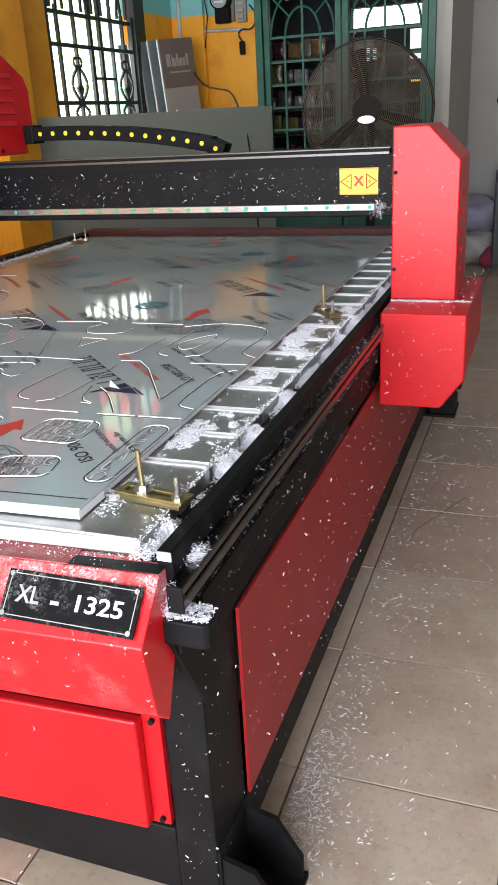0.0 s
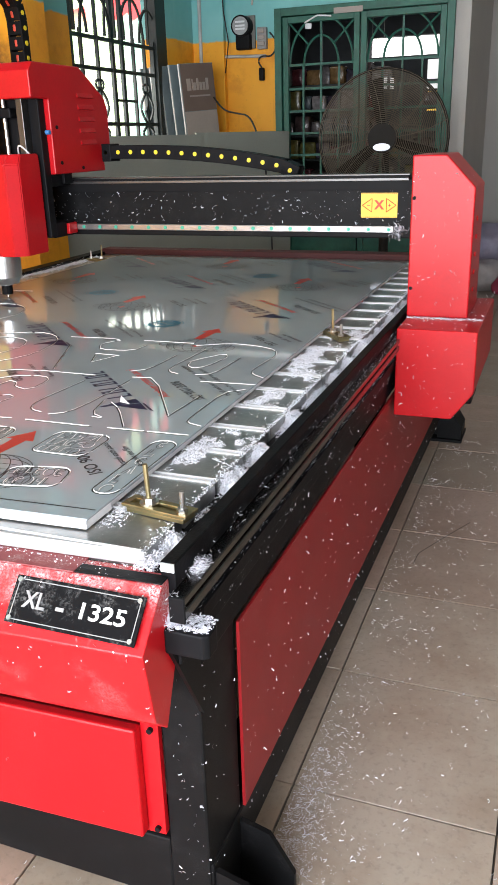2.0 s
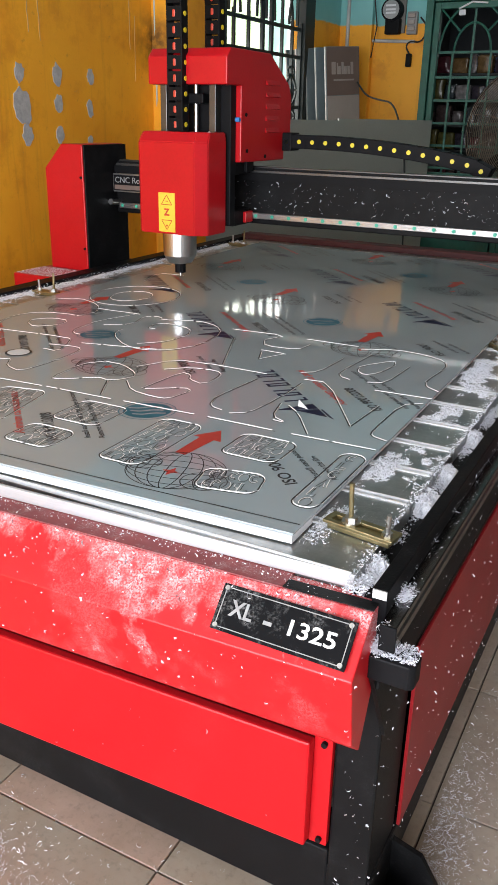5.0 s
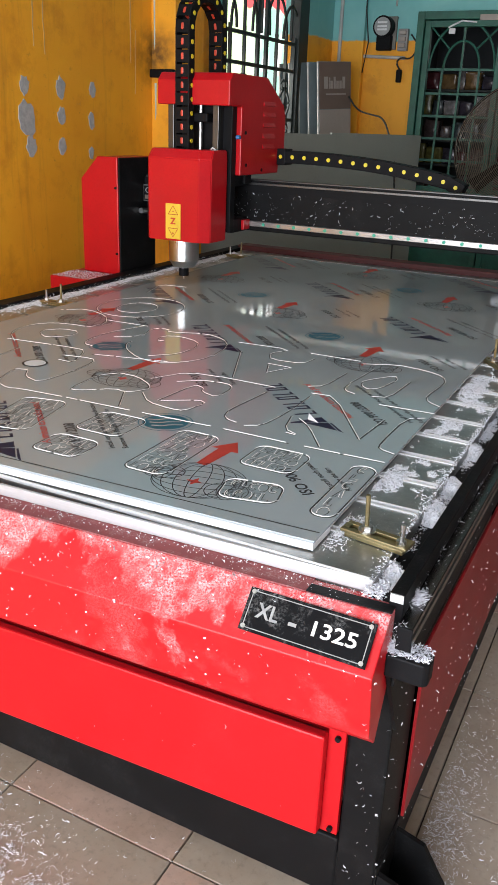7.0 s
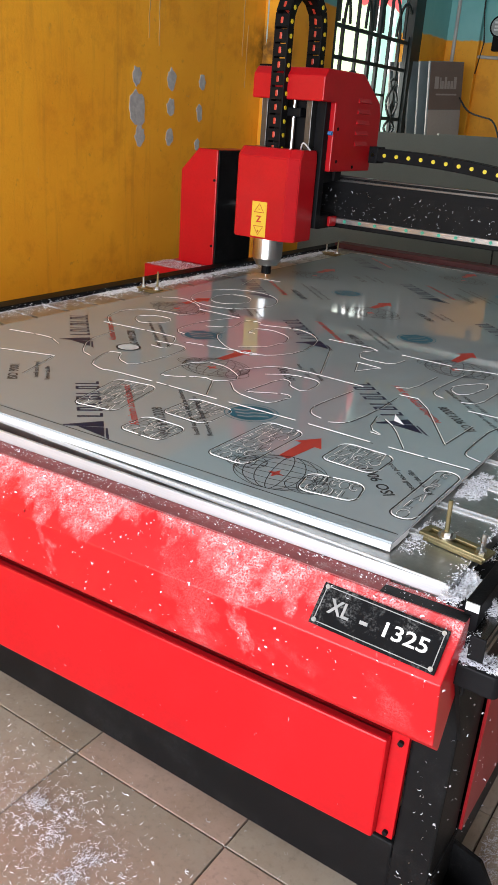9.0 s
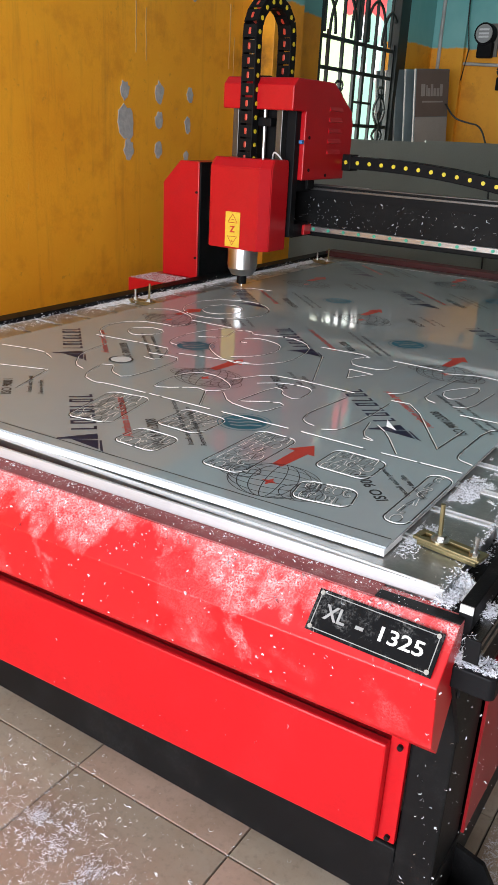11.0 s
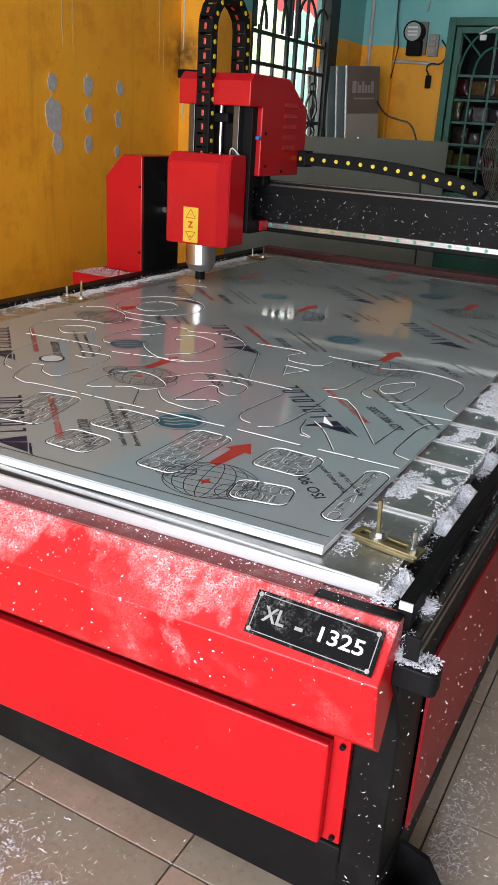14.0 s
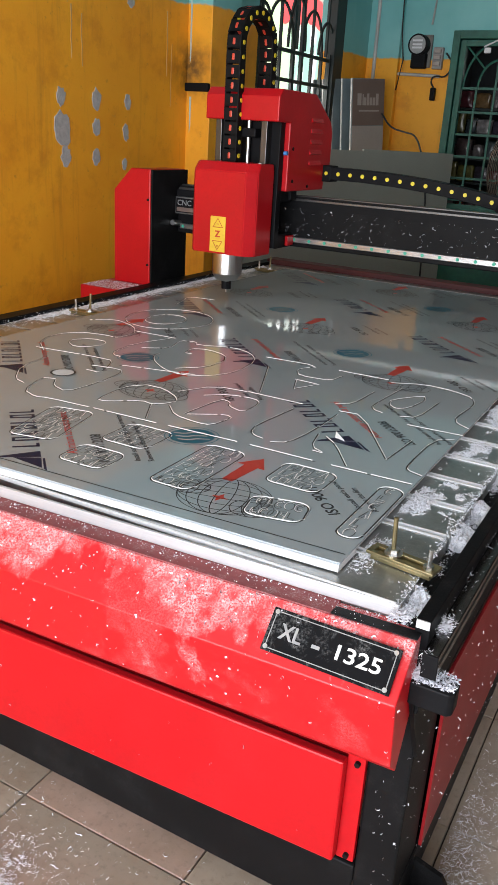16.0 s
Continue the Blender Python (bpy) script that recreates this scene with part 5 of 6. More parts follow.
    repeat(at_origin(flat("print_mark", bars, INK_NAVY, "printed block of dark plain marks")), -0.215, 0.50, 0.05)
    # readable lines
    turn = Matrix.Rotation(D, 4, "Z")
    red = lettering("Aluminum composite panel", 0.026, turn, INK_RED, "print_line", SHEET, 0.0, width=0.24, bold=0.0005)
    repeat(red, -0.235, 0.64, 0.09)
    iso = lettering("ISO 9001:2008", 0.03, turn, INK_BLACK, "print_line", SHEET, 0.0, width=0.145, bold=0.0005)
    repeat(iso, -0.128, 0.61, 0.05)
    iso2 = lettering("ISO 9001", 0.03, turn, INK_BLACK, "print_line", SHEET, 0.0, width=0.11, bold=0.0005)
    repeat(iso2, -0.118, 0.206, 0.05)
    for (cx, cy), text in (((-0.125, 0.69), "Install each panel in the same direction"), ((-0.09, 0.69), "Remove the film after installation"), ((-0.095, 0.25), "Install each panel"), ((-0.06, 0.25), "Remove the film")):
        ln = lettering(text, 0.016, turn, INK_BLACK, "print_line", SHEET, 0.0, width=0.0065 * len(text), bold=0.0002)
        repeat(ln, cx, cy, 0.05)


prints()

# ---------- routed letters ----------


def cut(*pts, closed=False, soft=2, lip=True):
    """A routed groove: a flat dark slit, and a bright raised rib for its lit far wall."""
    pts = smooth_line(list(pts), soft, closed) if soft else list(pts)
    fine = []
    for a, b in zip(pts, pts[1:] + (pts[:1] if closed else [])):
        k = max(1, int(math.hypot(b[0] - a[0], b[1] - a[1]) / 0.007))
        fine += [(a[0] + (b[0] - a[0]) * i / k, a[1] + (b[1] - a[1]) * i / k) for i in range(k)]
    pts = fine if closed else fine + [pts[-1]]
    dark = ribbon(pts, 0.0024, SZ + 0.0006, closed=closed)
    sheet_part("groove", dark, CUT_DARK)
    if not lip:
        return
    bm = bmesh.new()
    k = len(pts)
    rows = []
    for i, p in enumerate(pts):
        a = pts[(i - 1) % k] if closed or i else p
        b = pts[(i + 1) % k] if closed or i < k - 1 else p
        d = Vector((b[0] - a[0], b[1] - a[1])).normalized()
        s = Vector((-d.y, d.x))
        if s.y < 0 or (abs(s.y) < 1e-6 and s.x < 0):
            s = -s
        # rib widest along x, where the groove's far wall would catch the light
        f = 0.22 + 0.78 * abs(d.x)
        c = Vector(p) + s * 0.0022
        w, h = 0.0023 * f, 0.0013 * f
        rows.append([bm.verts.new((c.x - s.x * w / 2, c.y - s.y * w / 2, SZ + 0.0008)), bm.verts.new((c.x + s.x * w * 0.2, c.y + s.y * w * 0.2, SZ + 0.0008 + h)), bm.verts.new((c.x + s.x * w / 2, c.y + s.y * w / 2, SZ + 0.0006))])
    for u, v in list(zip(rows, rows[1:])) + ([(rows[-1], rows[0])] if closed else []):
        if noise.noise(u[0].co * 130.0) < -0.52:
            continue
        for j in (0, 1):
            bm.faces.new((u[j], u[j + 1], v[j + 1], v[j]))
    sheet_part("burr", bm, CUT_LIT)


def badge(cx, cy, w, h, turn, seed):
    """A small routed plate: rounded outline with worn, unreadable routed marks inside."""
    rng = random.Random(seed)
    a = radians(turn)
    q = 0.02
    out = []
    for sx, sy, a0 in ((1, 1, 0), (-1, 1, 90), (-1, -1, 180), (1, -1, 270)):
        out += arc(sx * (w / 2 - q), sy * (h / 2 - q), q, q, a0, a0 + 90, 5)
    cut(*[(cx + x, cy + y) for x, y in turned(out, a)], closed=True, soft=0)
    rows = max(2, round(h / 0.036))
    k = h / rows * 0.40
    for r in range(rows):
        yy = -h / 2 + h * (r + 0.5) / rows
        x = -w / 2 + 0.012
        while x < w / 2 - 0.018:
            s = rng.uniform(0.011, 0.018)
            kind = rng.randrange(5)
            if kind == 0:
                pts = arc(x + s / 2, yy, s / 2, k, 0, 330, 13)
            elif kind == 1:
                pts = [(x, yy - k), (x, yy + k), (x + s * 0.3, yy + k), (x + s * 0.3, yy - k * 0.4), (x + s, yy - k * 0.4), (x + s, yy - k)]
            elif kind == 2:
                pts = [(x, yy - k), (x + s * 0.35, yy + k), (x + s * 0.65, yy + k), (x + s, yy - k), (x + s * 0.7, yy - k), (x + s / 2, yy), (x + s * 0.3, yy - k)]
            elif kind == 3:
                pts = [(x, yy - k), (x, yy + k), (x + s, yy + k), (x + s, yy + k * 0.6), (x + s * 0.4, yy + k * 0.5), (x + s * 0.4, yy), (x + s, yy - k * 0.2), (x + s, yy - k)]
            else:
                pts = arc(x + s / 2, yy, s / 2, k, 40, 320, 11) + arc(x + s / 2, yy, s / 4, k * 0.55, 320, 40, 7)
            pts = turned(pts, a)
            bm = ribbon([(cx + q[0], cy + q[1]) for q in pts], 0.0015, SZ + 0.0009, closed=True)
            sheet_part("routed_mark", bm, CUT_DARK)
            n0 = rng.randrange(len(pts))
            lit = (pts[n0:] + pts[:n0])[:max(3, len(pts) * 2 // 3)]
            # pale strip beside each mark paints its lit edge
            bm = ribbon([(cx + q[0] - 0.0006, cy + q[1] + 0.0016) for q in lit], 0.0014, SZ + 0.0011)
            sheet_part("routed_mark", bm, CUT_LIT)
            x += s + 0.0015


def routed_letters():
    cut((-1.21, 1.382), (-1.252, 1.531), (-1.15, 1.546), soft=1)
    cut((-1.268, 0.989), (-1.211, 1.045), (-1.11, 1.006), (-1.054, 0.932), (-1.058, 0.857), (-1.103, 0.861), (-1.173, 0.844), (-1.209, 0.8), (-1.214, 0.734), (-1.191, 0.678), (-1.125, 0.621), soft=1)
    cut((-1.127, 0.724), (-1.143, 0.754), (-1.106, 0.802), (-1.049, 0.801), (-1.043, 0.738), (-1.085, 0.699), closed=True, soft=1)
    cut((-1.076, 0.961), (-0.931, 0.966), soft=0)
    cut((-1.159, 0.631), (-0.931, 0.659), (-0.906, 0.634), (-0.871, 0.546), (-0.916, 0.547), soft=1)
    cut((-1.073, 0.581), (-1.058, 0.464), (-0.995, 0.382), (-0.956, 0.369), soft=1)
    cut((-0.916, 0.434), (-0.89, 0.396), (-0.834, 0.377), (-0.824, 0.473), (-0.832, 0.58), (-0.853, 0.602), (-0.931, 0.586), soft=1)
    cut((-0.92, 0.439), (-0.952, 0.425), (-0.917, 0.329), (-0.862, 0.307), (-0.839, 0.318), (-0.725, 0.325), soft=1)
    cut((-0.714, 0.326), (-0.553, 0.331), soft=0)
    cut((-0.929, 0.699), (-0.955, 0.703), (-0.977, 0.735), (-0.982, 0.837), (-0.94, 0.958), soft=1)
    cut((-0.939, 0.812), (-0.88, 0.857), (-0.906, 0.952), (-0.861, 0.972), (-0.845, 0.941), (-0.746, 0.988), (-0.678, 0.965), (-0.631, 0.907), (-0.613, 0.777), (-0.648, 0.696), (-0.709, 0.66), (-0.77, 0.674), (-0.837, 0.724), (-0.871, 0.771), (-0.871, 0.803), soft=1)
    cut((-0.8, 0.85), (-0.823, 0.846), (-0.831, 0.897), (-0.789, 0.919), (-0.72, 0.898), (-0.693, 0.845), (-0.698, 0.762), (-0.751, 0.702), soft=1)
    cut((-0.878, 0.633), (-0.682, 0.683), soft=0)
    cut((-0.723, 0.537), (-0.672, 0.536), (-0.614, 0.5), (-0.6, 0.471), (-0.614, 0.441), (-0.633, 0.426), (-0.662, 0.433), (-0.722, 0.378), (-0.749, 0.377), (-0.756, 0.494), (-0.723, 0.537), soft=1)
    cut((-0.598, 0.446), (-0.552, 0.397), (-0.487, 0.385), (-0.455, 0.39), (-0.443, 0.457), (-0.464, 0.468), (-0.531, 0.419), soft=1)
    cut((-0.539, 0.42), (-0.529, 0.556), (-0.503, 0.551), (-0.49, 0.522), (-0.443, 0.505), (-0.445, 0.585), (-0.468, 0.607), (-0.531, 0.597), (-0.574, 0.555), soft=1)
    cut((-0.637, 0.542), (-0.592, 0.633), (-0.51, 0.643), soft=1)
    cut((-0.577, 0.879), (-0.486, 0.663), soft=0)
    cut((-0.523, 0.333), (-0.364, 0.34), soft=0)
    cut((-0.588, 0.344), (-0.635, 0.429), soft=0)
    cut((-0.624, 0.957), (-0.468, 0.97), (-0.504, 0.903), (-0.476, 0.852), (-0.389, 0.862), (-0.381, 0.924), soft=1)
    cut((-0.463, 0.814), (-0.4, 0.811), (-0.433, 0.738), closed=True, soft=0)
    cut((-0.411, 0.966), (-0.272, 0.968), soft=0)
    cut((-0.257, 0.948), (-0.182, 0.99), (-0.107, 0.982), (-0.051, 0.955), (-0.033, 0.901), (-0.044, 0.776), (-0.034, 0.741), (0.0, 0.718), soft=1)
    cut((-0.508, 0.645), (-0.364, 0.643), soft=0)
    cut((-0.365, 0.603), (-0.38, 0.449), (-0.372, 0.412), (-0.355, 0.394), (-0.332, 0.388), soft=1)
    cut((-0.309, 0.38), (-0.279, 0.4), (-0.268, 0.494), (-0.271, 0.63), soft=1)
    cut((-0.302, 0.693), (-0.271, 0.718), (-0.264, 0.85), soft=1)
    cut((-0.276, 0.65), (-0.222, 0.657), (-0.084, 0.432), soft=1)
    cut((-0.084, 0.432), (-0.076, 0.572), soft=0)
    cut((-0.203, 0.774), (-0.207, 0.812), (-0.154, 0.893), (-0.14, 0.859), (-0.153, 0.776), (-0.177, 0.749), closed=True, soft=1)
    cut((-0.15, 0.703), (-0.114, 0.72), (-0.107, 0.866), soft=1)
    cut((-0.192, 0.701), (-0.217, 0.711), (-0.231, 0.738), (-0.217, 0.92), soft=1)
    cut((-0.118, 0.658), (0.003, 0.665), soft=0)
    cut((-0.004, 0.628), (-0.04, 0.6), (-0.042, 0.438), (-0.036, 0.408), (-0.002, 0.396), soft=1)
    cut((-0.335, 0.341), (-0.192, 0.341), soft=0)
    cut((-0.252, 0.486), (-0.234, 0.409), (-0.194, 0.388), (-0.222, 0.39), soft=1)
    cut((-0.233, 0.48), (-0.197, 0.448), (-0.137, 0.357), soft=1)
    cut((-0.161, 0.342), (-0.004, 0.347), soft=0)
    cut(*arc(-1.092, 1.171, 0.135, 0.15, 0, 350, 34), closed=True, soft=0)
    cut(*arc(-1.097, 1.156, 0.06, 0.075, 0, 350, 24), closed=True, soft=0)
    cut((-1.25, -0.018), (-0.52, 0.014), (-0.25, 0.025), (-0.003, 0.036), soft=0, lip=False)
    cut((-1.19, 0.236), (-1.01, 0.306), (-0.96, 0.166), soft=0)
    cut((-1.27, 0.106), (-1.09, 0.146), (-1.01, 0.046), soft=1)
    cut((-1.26, 0.386), (-1.14, 0.416), (-1.08, 0.386))
    badge(-0.181, 0.255, 0.105, 0.10, 0, 1)
    badge(-0.025, 0.198, 0.043, 0.225, 0, 2)
    badge(-0.158, 0.112, 0.10, 0.075, 12, 3)
    badge(-0.72, 0.205, 0.10, 0.18, 12, 4)
    badge(-0.537, 0.246, 0.105, 0.11, 0, 5)
    badge(-0.541, 0.110, 0.10, 0.085, 0, 6)
    badge(-0.357, 0.190, 0.085, 0.21, 0, 7)
    # a round punched-out hole and a torn-up tab
    hole = bmesh.new()
    hole.faces.new([hole.verts.new((x, y, SZ + 0.0012)) for x, y in arc(-0.942, 0.492, 0.027, 0.027, 0, 350, 28)])
    sheet_part("punched_hole", hole, WHITE_EDGE, "round hole showing the white backing board")
    rim = ribbon(arc(-0.942, 0.492, 0.0285, 0.0285, 130, 430, 30), 0.005, SZ + 0.0015)
    sheet_part("groove", rim, CUT_DARK)
    tab = bmesh.new()
    vs = [tab.verts.new(q) for q in ((-0.214, 0.486, SZ + 0.001), (-0.188, 0.478, SZ + 0.001), (-0.218, 0.498, SZ + 0.011))]
    tab.faces.new(vs)
    sheet_part("torn_tab", tab, WHITE_EDGE, "small white torn-up tab")


routed_letters()

# ---------- floor tiles ----------


def tiles():
    s = 0.403
    me = bpy.data.meshes.new("tile")
    bm = box(-s / 2 + 0.002, s / 2 - 0.002, -s / 2 + 0.002, s / 2 - 0.002, -0.012, 0.0, 0.0012)
    bm.to_mesh(me)
    bm.free()
    me.materials.append(TILE)
    floor = bpy.data.objects["floor"]
    rng = random.Random(6)
    for i in range(-5, 7):
        for j in range(-8, 17):
            ob = new("tile", me)
            ob.parent = floor
            ob.location = (0.16 + s * (i + 0.5), 0.005 + s * (j + 0.5), rng.uniform(-0.0008, 0.0))
            ob.rotation_euler = (rng.gauss(0, 0.0015), rng.gauss(0, 0.0015), 0)
    crack = ribbon([(0.235, 1.40), (0.24, 1.47), (0.30, 1.60), (0.37, 1.74)], 0.003, 0.0012)
    tagged(obj("floor_crack", crack, GROUT), "thin dark crack across a floor tile", "crack", kind="structure")


tiles()

# ---------- swarf ----------


def slat_cover(x, y):
    """How thickly the swarf lies on the slats: patches beside the sheet, thinning out with y."""
    near = max(0.0, 1 - max(0.0, y - 0.75) / 0.9) * min(1.0, 0.15 + max(0.0, y - 0.08) * 2.4)
    return (noise.noise(Vector((x * 14 + 2.0, y * 9, 0.3))) * 0.9 + noise.noise(Vector((x * 45, y * 45, 4.0))) * 0.45 + 0.02 - abs(x - 0.028) * 3.6) * near


def on_slats(rng):
    for _ in range(40):
        x, y = rng.uniform(0.003, 0.098), rng.uniform(0.02, 1.7)
        c = slat_cover(x, y)
        if rng.random() < c * 3.0:
            return (x, y, BZ + rng.random() * min(0.010, 0.002 + c * 0.022)), None
    return (0.09 + 0.02 * rng.random(), y, BZ), None


def on_slat_scatter(rng):
    return (rng.uniform(0.003, 0.103), rng.uniform(-0.02, 2.3), BZ), None


def trough_top(y):
    return min(BZ - 0.004, BZ - 0.020 + 0.021 * noise.noise(Vector((5.5, y * 16, 0))) + 0.008 * noise.noise(Vector((1.5, y * 60, 0))))


def in_trough(rng):
    y = rng.uniform(-0.03, 2.3)
    u = rng.gauss(0, 0.5)
    x = 0.112 + 0.012 * u
    if rng.random() < 0.22:
        x -= abs(rng.gauss(0, 0.010))
    x = min(0.131, x)
    z = trough_top(y) + 0.006 * math.exp(-u * u * 1.4) + rng.gauss(0, 0.0022)
    return (x, y, max(z, BZ) if x < BX1 else z), None


def on_left(rng):
    y = rng.uniform(0.0, 2.4)
    return (rng.uniform(-1.475, -1.39), y, BZ + abs(rng.gauss(0, 0.006))), None


def on_side_rail(rng):
    y = rng.uniform(-0.03, 2.5)
    k = rng.random()
    if k < 0.25:
        return (rng.uniform(0.156, 0.172), y, 0.7173), None
    if k < 0.5:
        return (rng.uniform(0.1555, 0.161), y, 0.6545), None
    return (0.1548, y, rng.choice((rng.uniform(0.605, 0.68), rng.uniform(0.605, 0.66), rng.uniform(0.72, 0.73)))), (1, 0, 0.4)


def on_corner(rng):
    if rng.random() < 0.3:
        return (rng.gauss(0.148, 0.004), rng.gauss(-0.05, 0.006), 0.667 + abs(rng.gauss(0, 0.008))), None
    x = rng.uniform(0.147, 0.2)
    return (x, rng.uniform(-0.058, -0.022), 0.6665 + abs(rng.gauss(0, 0.0022))), None


def on_rail_nose(rng):
    if rng.random() < 0.25:
        return (rng.gauss(0.158, 0.006), -0.0625 + rng.gauss(0, 0.001), rng.uniform(0.67, 0.722)), (0.3, -1, 0.3)
    return (rng.gauss(0.163, 0.005), rng.gauss(0.012, 0.010), 0.7172 + abs(rng.gauss(0, 0.005))), None


def on_nook(rng):
    return (rng.uniform(0.095, 0.124), rng.uniform(-0.044, 0.0), (0.733 if rng.random() < 0.6 else 0.74) + abs(rng.gauss(0, 0.004))), None


def on_hood(rng):
    x = rng.uniform(FX0, FX1)
    f = min(1, abs(rng.gauss(0, 0.5)))
    n = Vector((0, -0.06, 0.078)).normalized()
    return (x, -0.065 - 0.061 * f + SKEW * x, 0.728 - 0.065 * f), tuple(n)


def on_hood_face(rng):
    x = rng.uniform(FX0, FX1)
    f = rng.random()
    return (x, -0.1265 + 0.019 * f + SKEW * x, 0.66 - 0.11 * f), (0, -1, -0.1)


def on_front_panel(rng):
    x = rng.uniform(FX0 + 0.1, 0.04)
    return (x, -0.001 + SKEW * x, rng.uniform(0.23, 0.42)), (0, -1, 0)


def on_side_panel(rng):
    y, z = rng.uniform(0.04, 2.4) ** 1.15, rng.uniform(0.08, 0.61)
    return (FX1 + (0.0065 if y > 0.163 and 0.171 < z < 0.54 else 0.0005), y, z), (1, 0, 0.1)


def on_leg(rng):
    return (rng.uniform(0.09, FX1), 0.028, rng.uniform(0.1, 0.6)), (0, -1, 0)


def on_beam_front(rng):
    return (rng.uniform(-1.4, 0.15), 0.266, rng.uniform(0.99, 1.09)), (0, -1, 0.1)


def on_floor_side(rng):
    for _ in range(12):
        x, y = 0.17 + abs(rng.gauss(0, 0.12 if rng.random() < 0.55 else 0.32)), rng.uniform(-0.25, 2.6)
        if noise.noise(Vector((x * 11, y * 11, 2.0))) + 0.5 * noise.noise(Vector((x * 35, y * 35, 7.0))) > rng.uniform(-0.25, 0.4):
            break
    return (x, y, 0.001), None


def on_floor_heap(rng):
    return (0.17 + abs(rng.gauss(0, 0.045)), rng.gauss(0.24, 0.17), abs(rng.gauss(0, 0.0035))), None


def on_floor_front(rng):
    return (rng.gauss(-0.62, 0.22), min(0.06, rng.gauss(-0.17, 0.1)), 0.001), None


def on_floor_front_heap(rng):
    for _ in range(20):
        x, y = (rng.gauss(-0.575, 0.035), rng.gauss(-0.15, 0.026)) if rng.random() < 0.55 else (rng.gauss(-0.44, 0.05), rng.gauss(-0.20, 0.03))
        if noise.noise(Vector((x * 22, y * 22, 5.0))) + 0.4 * noise.noise(Vector((x * 70, y * 70, 1.0))) > rng.uniform(-0.2, 0.35):
            break
    return (x, y, abs(rng.gauss(0, 0.003))), None


def on_bed_front(rng):
    x = rng.uniform(-1.4, 0.1)
    return (x, -0.032 - min(0.03, abs(rng.gauss(0, 0.012))) + SKEW * x, 0.7312), None


def on_upright(rng):
    if rng.random() < 0.55:
        return (rng.uniform(0.165, 0.335), 0.083, rng.uniform(0.76, 1.15)), (0, -1, 0)
    return (rng.uniform(0.165, 0.38), -0.077, rng.uniform(0.5, 0.74)), (0, -1, 0)


def on_foot_top(rng):
    return (rng.uniform(0.165, 0.38), rng.choice((0.07, 0.075, rng.uniform(-0.07, 0.6))) + rng.gauss(0, 0.008), 0.7475), None


def on_far_foot_top(rng):
    return (mirror_x(rng.uniform(0.17, 0.38)), rng.uniform(-0.07, 0.08), 0.7475), None


def on_rail_end(rng):
    return (rng.gauss(0.10, 0.012), 0.25 - abs(rng.gauss(0, 0.004)), rng.gauss(0.975, 0.012)), (0, -1, 0)


def trough_bed():
    """The packed mass under the loose chips in the trough, lumpy and uneven."""
    nx, ny = 14, 1300
    verts, faces = [], []
    for j in range(ny + 1):
        y = -0.03 + 2.33 * j / ny
        for i in range(nx + 1):
            u = i / nx * 2 - 1
            x = 0.118 + 0.0135 * u
            rough = noise.noise(Vector((x * 160, y * 160, 3.3))) * 0.005 + noise.noise(Vector((x * 420, y * 420, 1.3))) * 0.0035
            verts.append((x, y, trough_top(y) + 0.004 * (1 - u * u) - 0.004 + rough))
    for j in range(ny):
        for i in range(nx):
            k = j * (nx + 1) + i
            faces.append((k, k + 1, k + nx + 2, k + nx + 1))
    me = bpy.data.meshes.new("swarf_drift")
    me.from_pydata(verts, [], faces)
    me.materials.append(DRIFT)
    tagged(new("swarf_drift", me), "lumpy white swarf packed in the trough beside the bed", "swarf", kind="stuff")


def slat_powder():
    """Fine swarf lying in patches on the slats; the sheet dips under the slats where there is none."""
    nx, ny = 44, 620
    verts, faces = [], []
    for j in range(ny + 1):
        y = 0.03 + 1.6 * j / ny
        for i in range(nx + 1):
            x = 0.002 + 0.097 * i / nx
            rough = noise.noise(Vector((x * 180, y * 180, 3.3))) * 0.0022 + noise.noise(Vector((x * 420, y * 420, 1.3))) * 0.0016
            c = slat_cover(x, y)
            verts.append((x, y, BZ + min(0.007, c * 0.016) + (rough if c > -0.1 else 0) - 0.0015))
    for j in range(ny):
        for i in range(nx):
            k = j * (nx + 1) + i
            faces.append((k, k + 1, k + nx + 2, k + nx + 1))
    me = bpy.data.meshes.new("swarf_powder")
    me.from_pydata(verts, [], faces)
    me.materials.append(DRIFT)
    tagged(new("swarf_powder", me), "patches of fine white swarf powder on the slats", "swarf", kind="stuff")


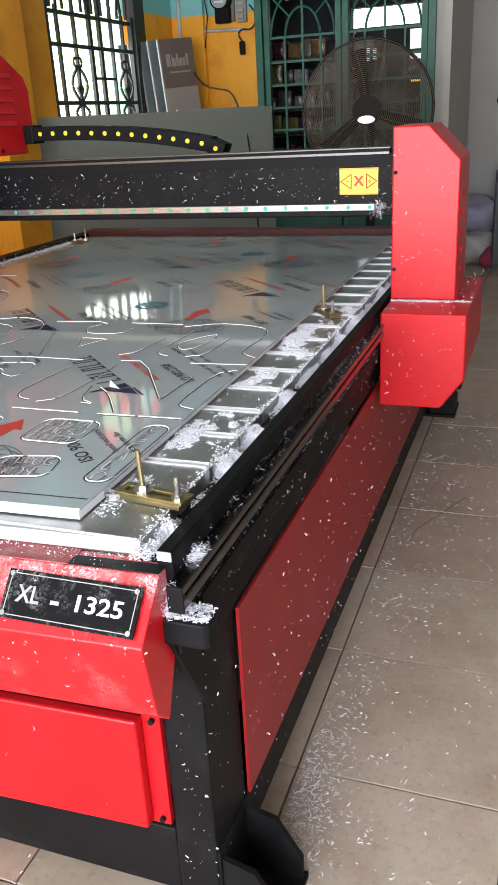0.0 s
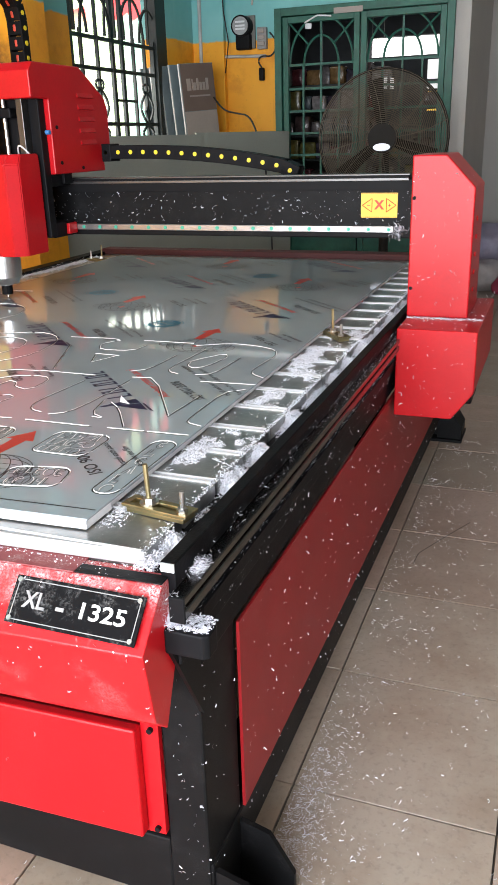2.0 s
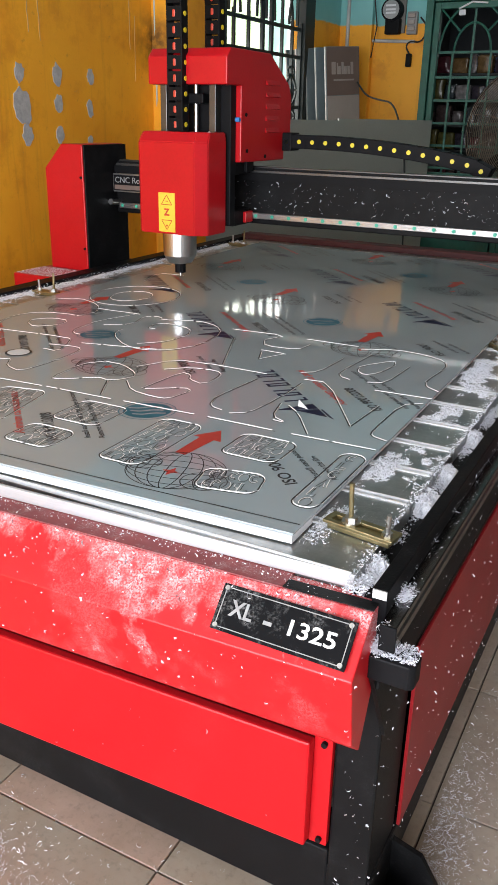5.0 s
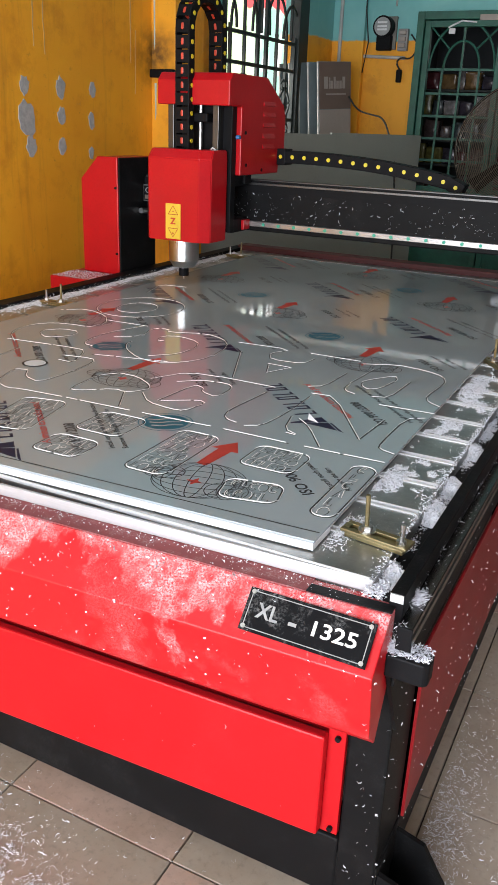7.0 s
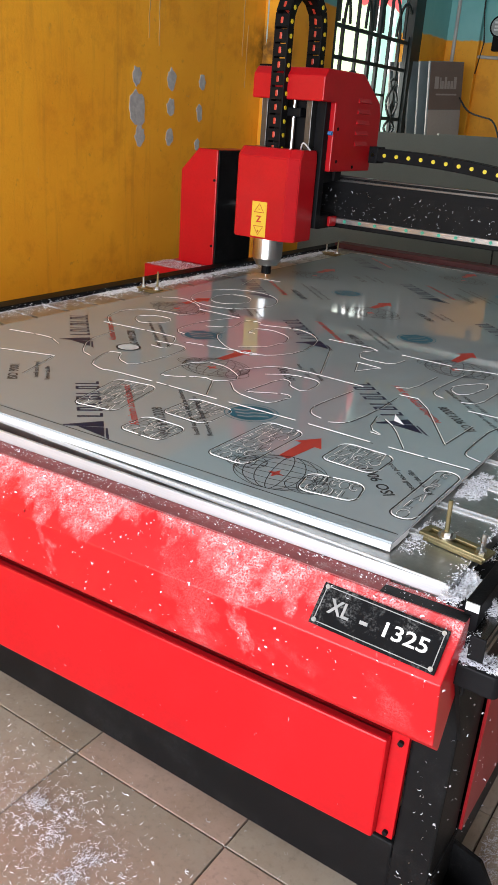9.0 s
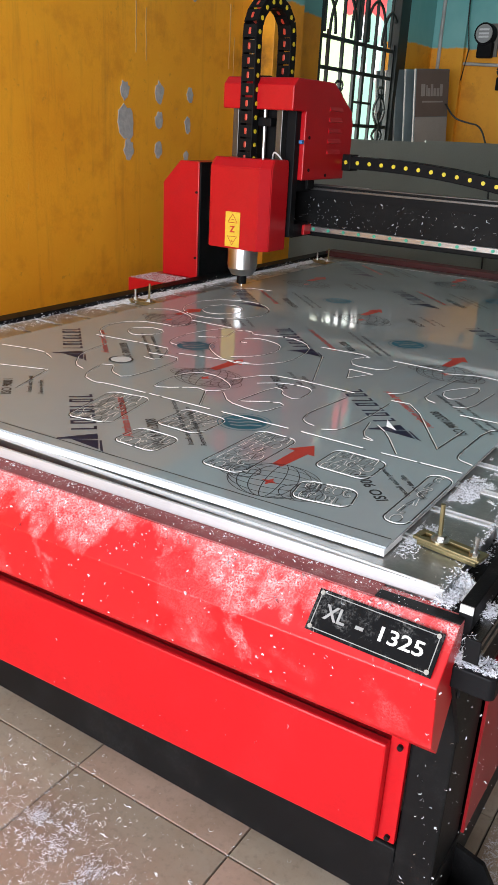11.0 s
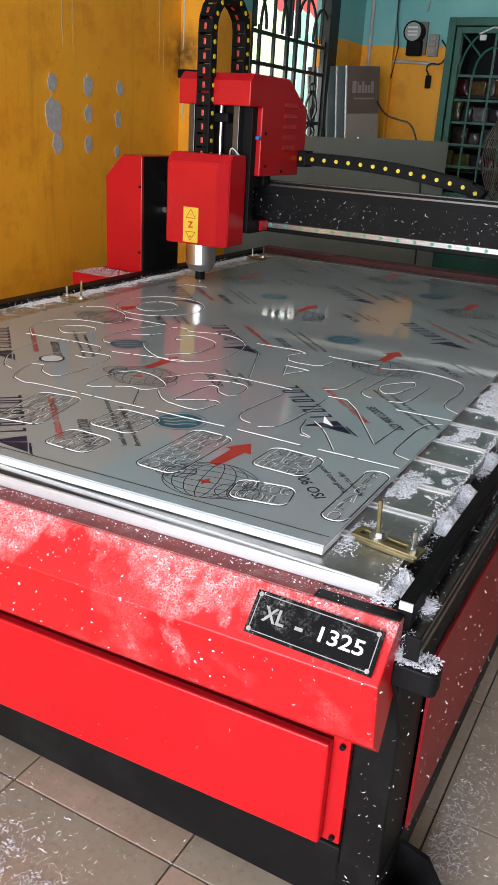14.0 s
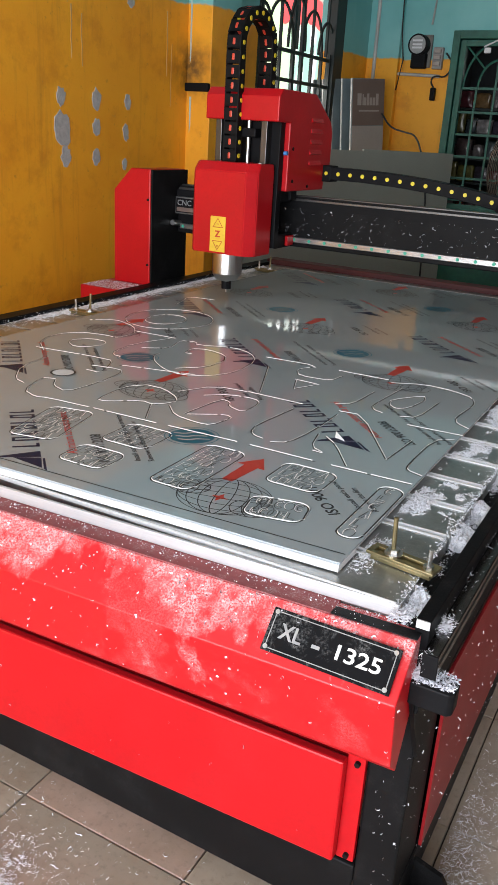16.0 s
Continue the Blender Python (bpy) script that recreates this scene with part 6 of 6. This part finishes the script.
def all_swarf():
    trough_bed()
    slat_powder()
    bank("swarf_drift", "pale swarf banked along the bed's far edge", -1.485, -1.395, 0.0, 2.5, BZ - 0.003, 0.011, 9.4, 0.4, 0.0)
    swarf("bed_swarf", 9000, on_slats, 0.0016, "fluffy patches of white swarf on the slatted bed", 1, 1.2, 0.4)
    swarf("bed_swarf", 500, on_slat_scatter, 0.0026, "single white chips strewn over the slats", 31)
    swarf("bed_swarf", 21000, in_trough, 0.0019, "white swarf packed into the trough beside the slats' ends", 32, 1.2, 0.45)
    swarf("bed_swarf", 4500, on_left, 0.0028, "pale loose swarf along the bed's far edge", 2)
    swarf("rail_swarf", 1500, on_side_rail, 0.0026, "white swarf caught on the black side rail", 3, 1.2, 0.16)
    swarf("corner_swarf", 1500, on_corner, 0.0028, "white swarf caked on the machine's front corner", 4)
    swarf("corner_swarf", 700, on_nook, 0.0028, "white swarf packed at the bed's front corner", 21)
    swarf("corner_swarf", 420, on_rail_nose, 0.0045, "tangle of white swarf on the rail's nose", 20, 1.3, 0.12)
    swarf("hood_swarf", 520, on_hood, 0.0034, "white specks on the red front hood", 5, thick=0.7)
    swarf("hood_swarf", 230, on_hood_face, 0.0024, "white specks on the hood's lower face", 6, thick=0.7)
    swarf("panel_swarf", 30, on_front_panel, 0.004, "a few white chips on the red front panel", 7)
    swarf("panel_swarf", 520, on_side_panel, 0.0045, "white chips clinging to the red side panel", 8)
    swarf("leg_swarf", 45, on_leg, 0.0045, "white chips clinging to the black leg", 9)
    swarf("floor_swarf", 2000, on_floor_side, 0.0048, "white chips strewn over the floor tiles", 10, 1.35, 0.16)
    swarf("floor_swarf", 2600, on_floor_heap, 0.0042, "white chips drifted against the machine's foot", 11, 1.35, 0.16)
    swarf("floor_swarf", 1500, on_floor_front, 0.0052, "white chips strewn on the floor before the machine", 12, 1.35, 0.16)
    swarf("floor_swarf", 2800, on_floor_front_heap, 0.0034, "small heap of white chips on the floor", 13)
    swarf("lip_swarf", 900, on_bed_front, 0.0016, "white chips along the bed's front flange", 14, thick=0.6)
    for name, n, place, size, label, seed in (("beam_swarf", 330, on_beam_front, 0.0065, "white chips on the black cross beam", 15), ("cover_swarf", 110, on_upright, 0.0065, "white chips clinging to the red end cover", 16), ("cover_swarf", 600, on_foot_top, 0.004, "white chips on the red drive cover", 17), ("cover_swarf", 2600, on_far_foot_top, 0.0022, "white dust on the far drive cover", 18), ("rail_end_swarf", 160, on_rail_end, 0.006, "white tangle at the rail's end", 19)):
        ob = swarf(name, n, place, size, label, seed)
        for v in ob.data.vertices:
            v.co.x -= CX
        ob.parent = GANTRY
        del ob["category"]


all_swarf()


def motions():
    walk(GANTRY, [(t, Matrix.Translation((CX, y, 0))) for t, x, y, lift in TIP])
    walk(HEAD, [(t, Matrix.Translation((x, y, 0))) for t, x, y, lift in TIP])
    walk(COVER, [(t, Matrix.Translation((0, 0, lift))) for t, x, y, lift in TIP])


motions()
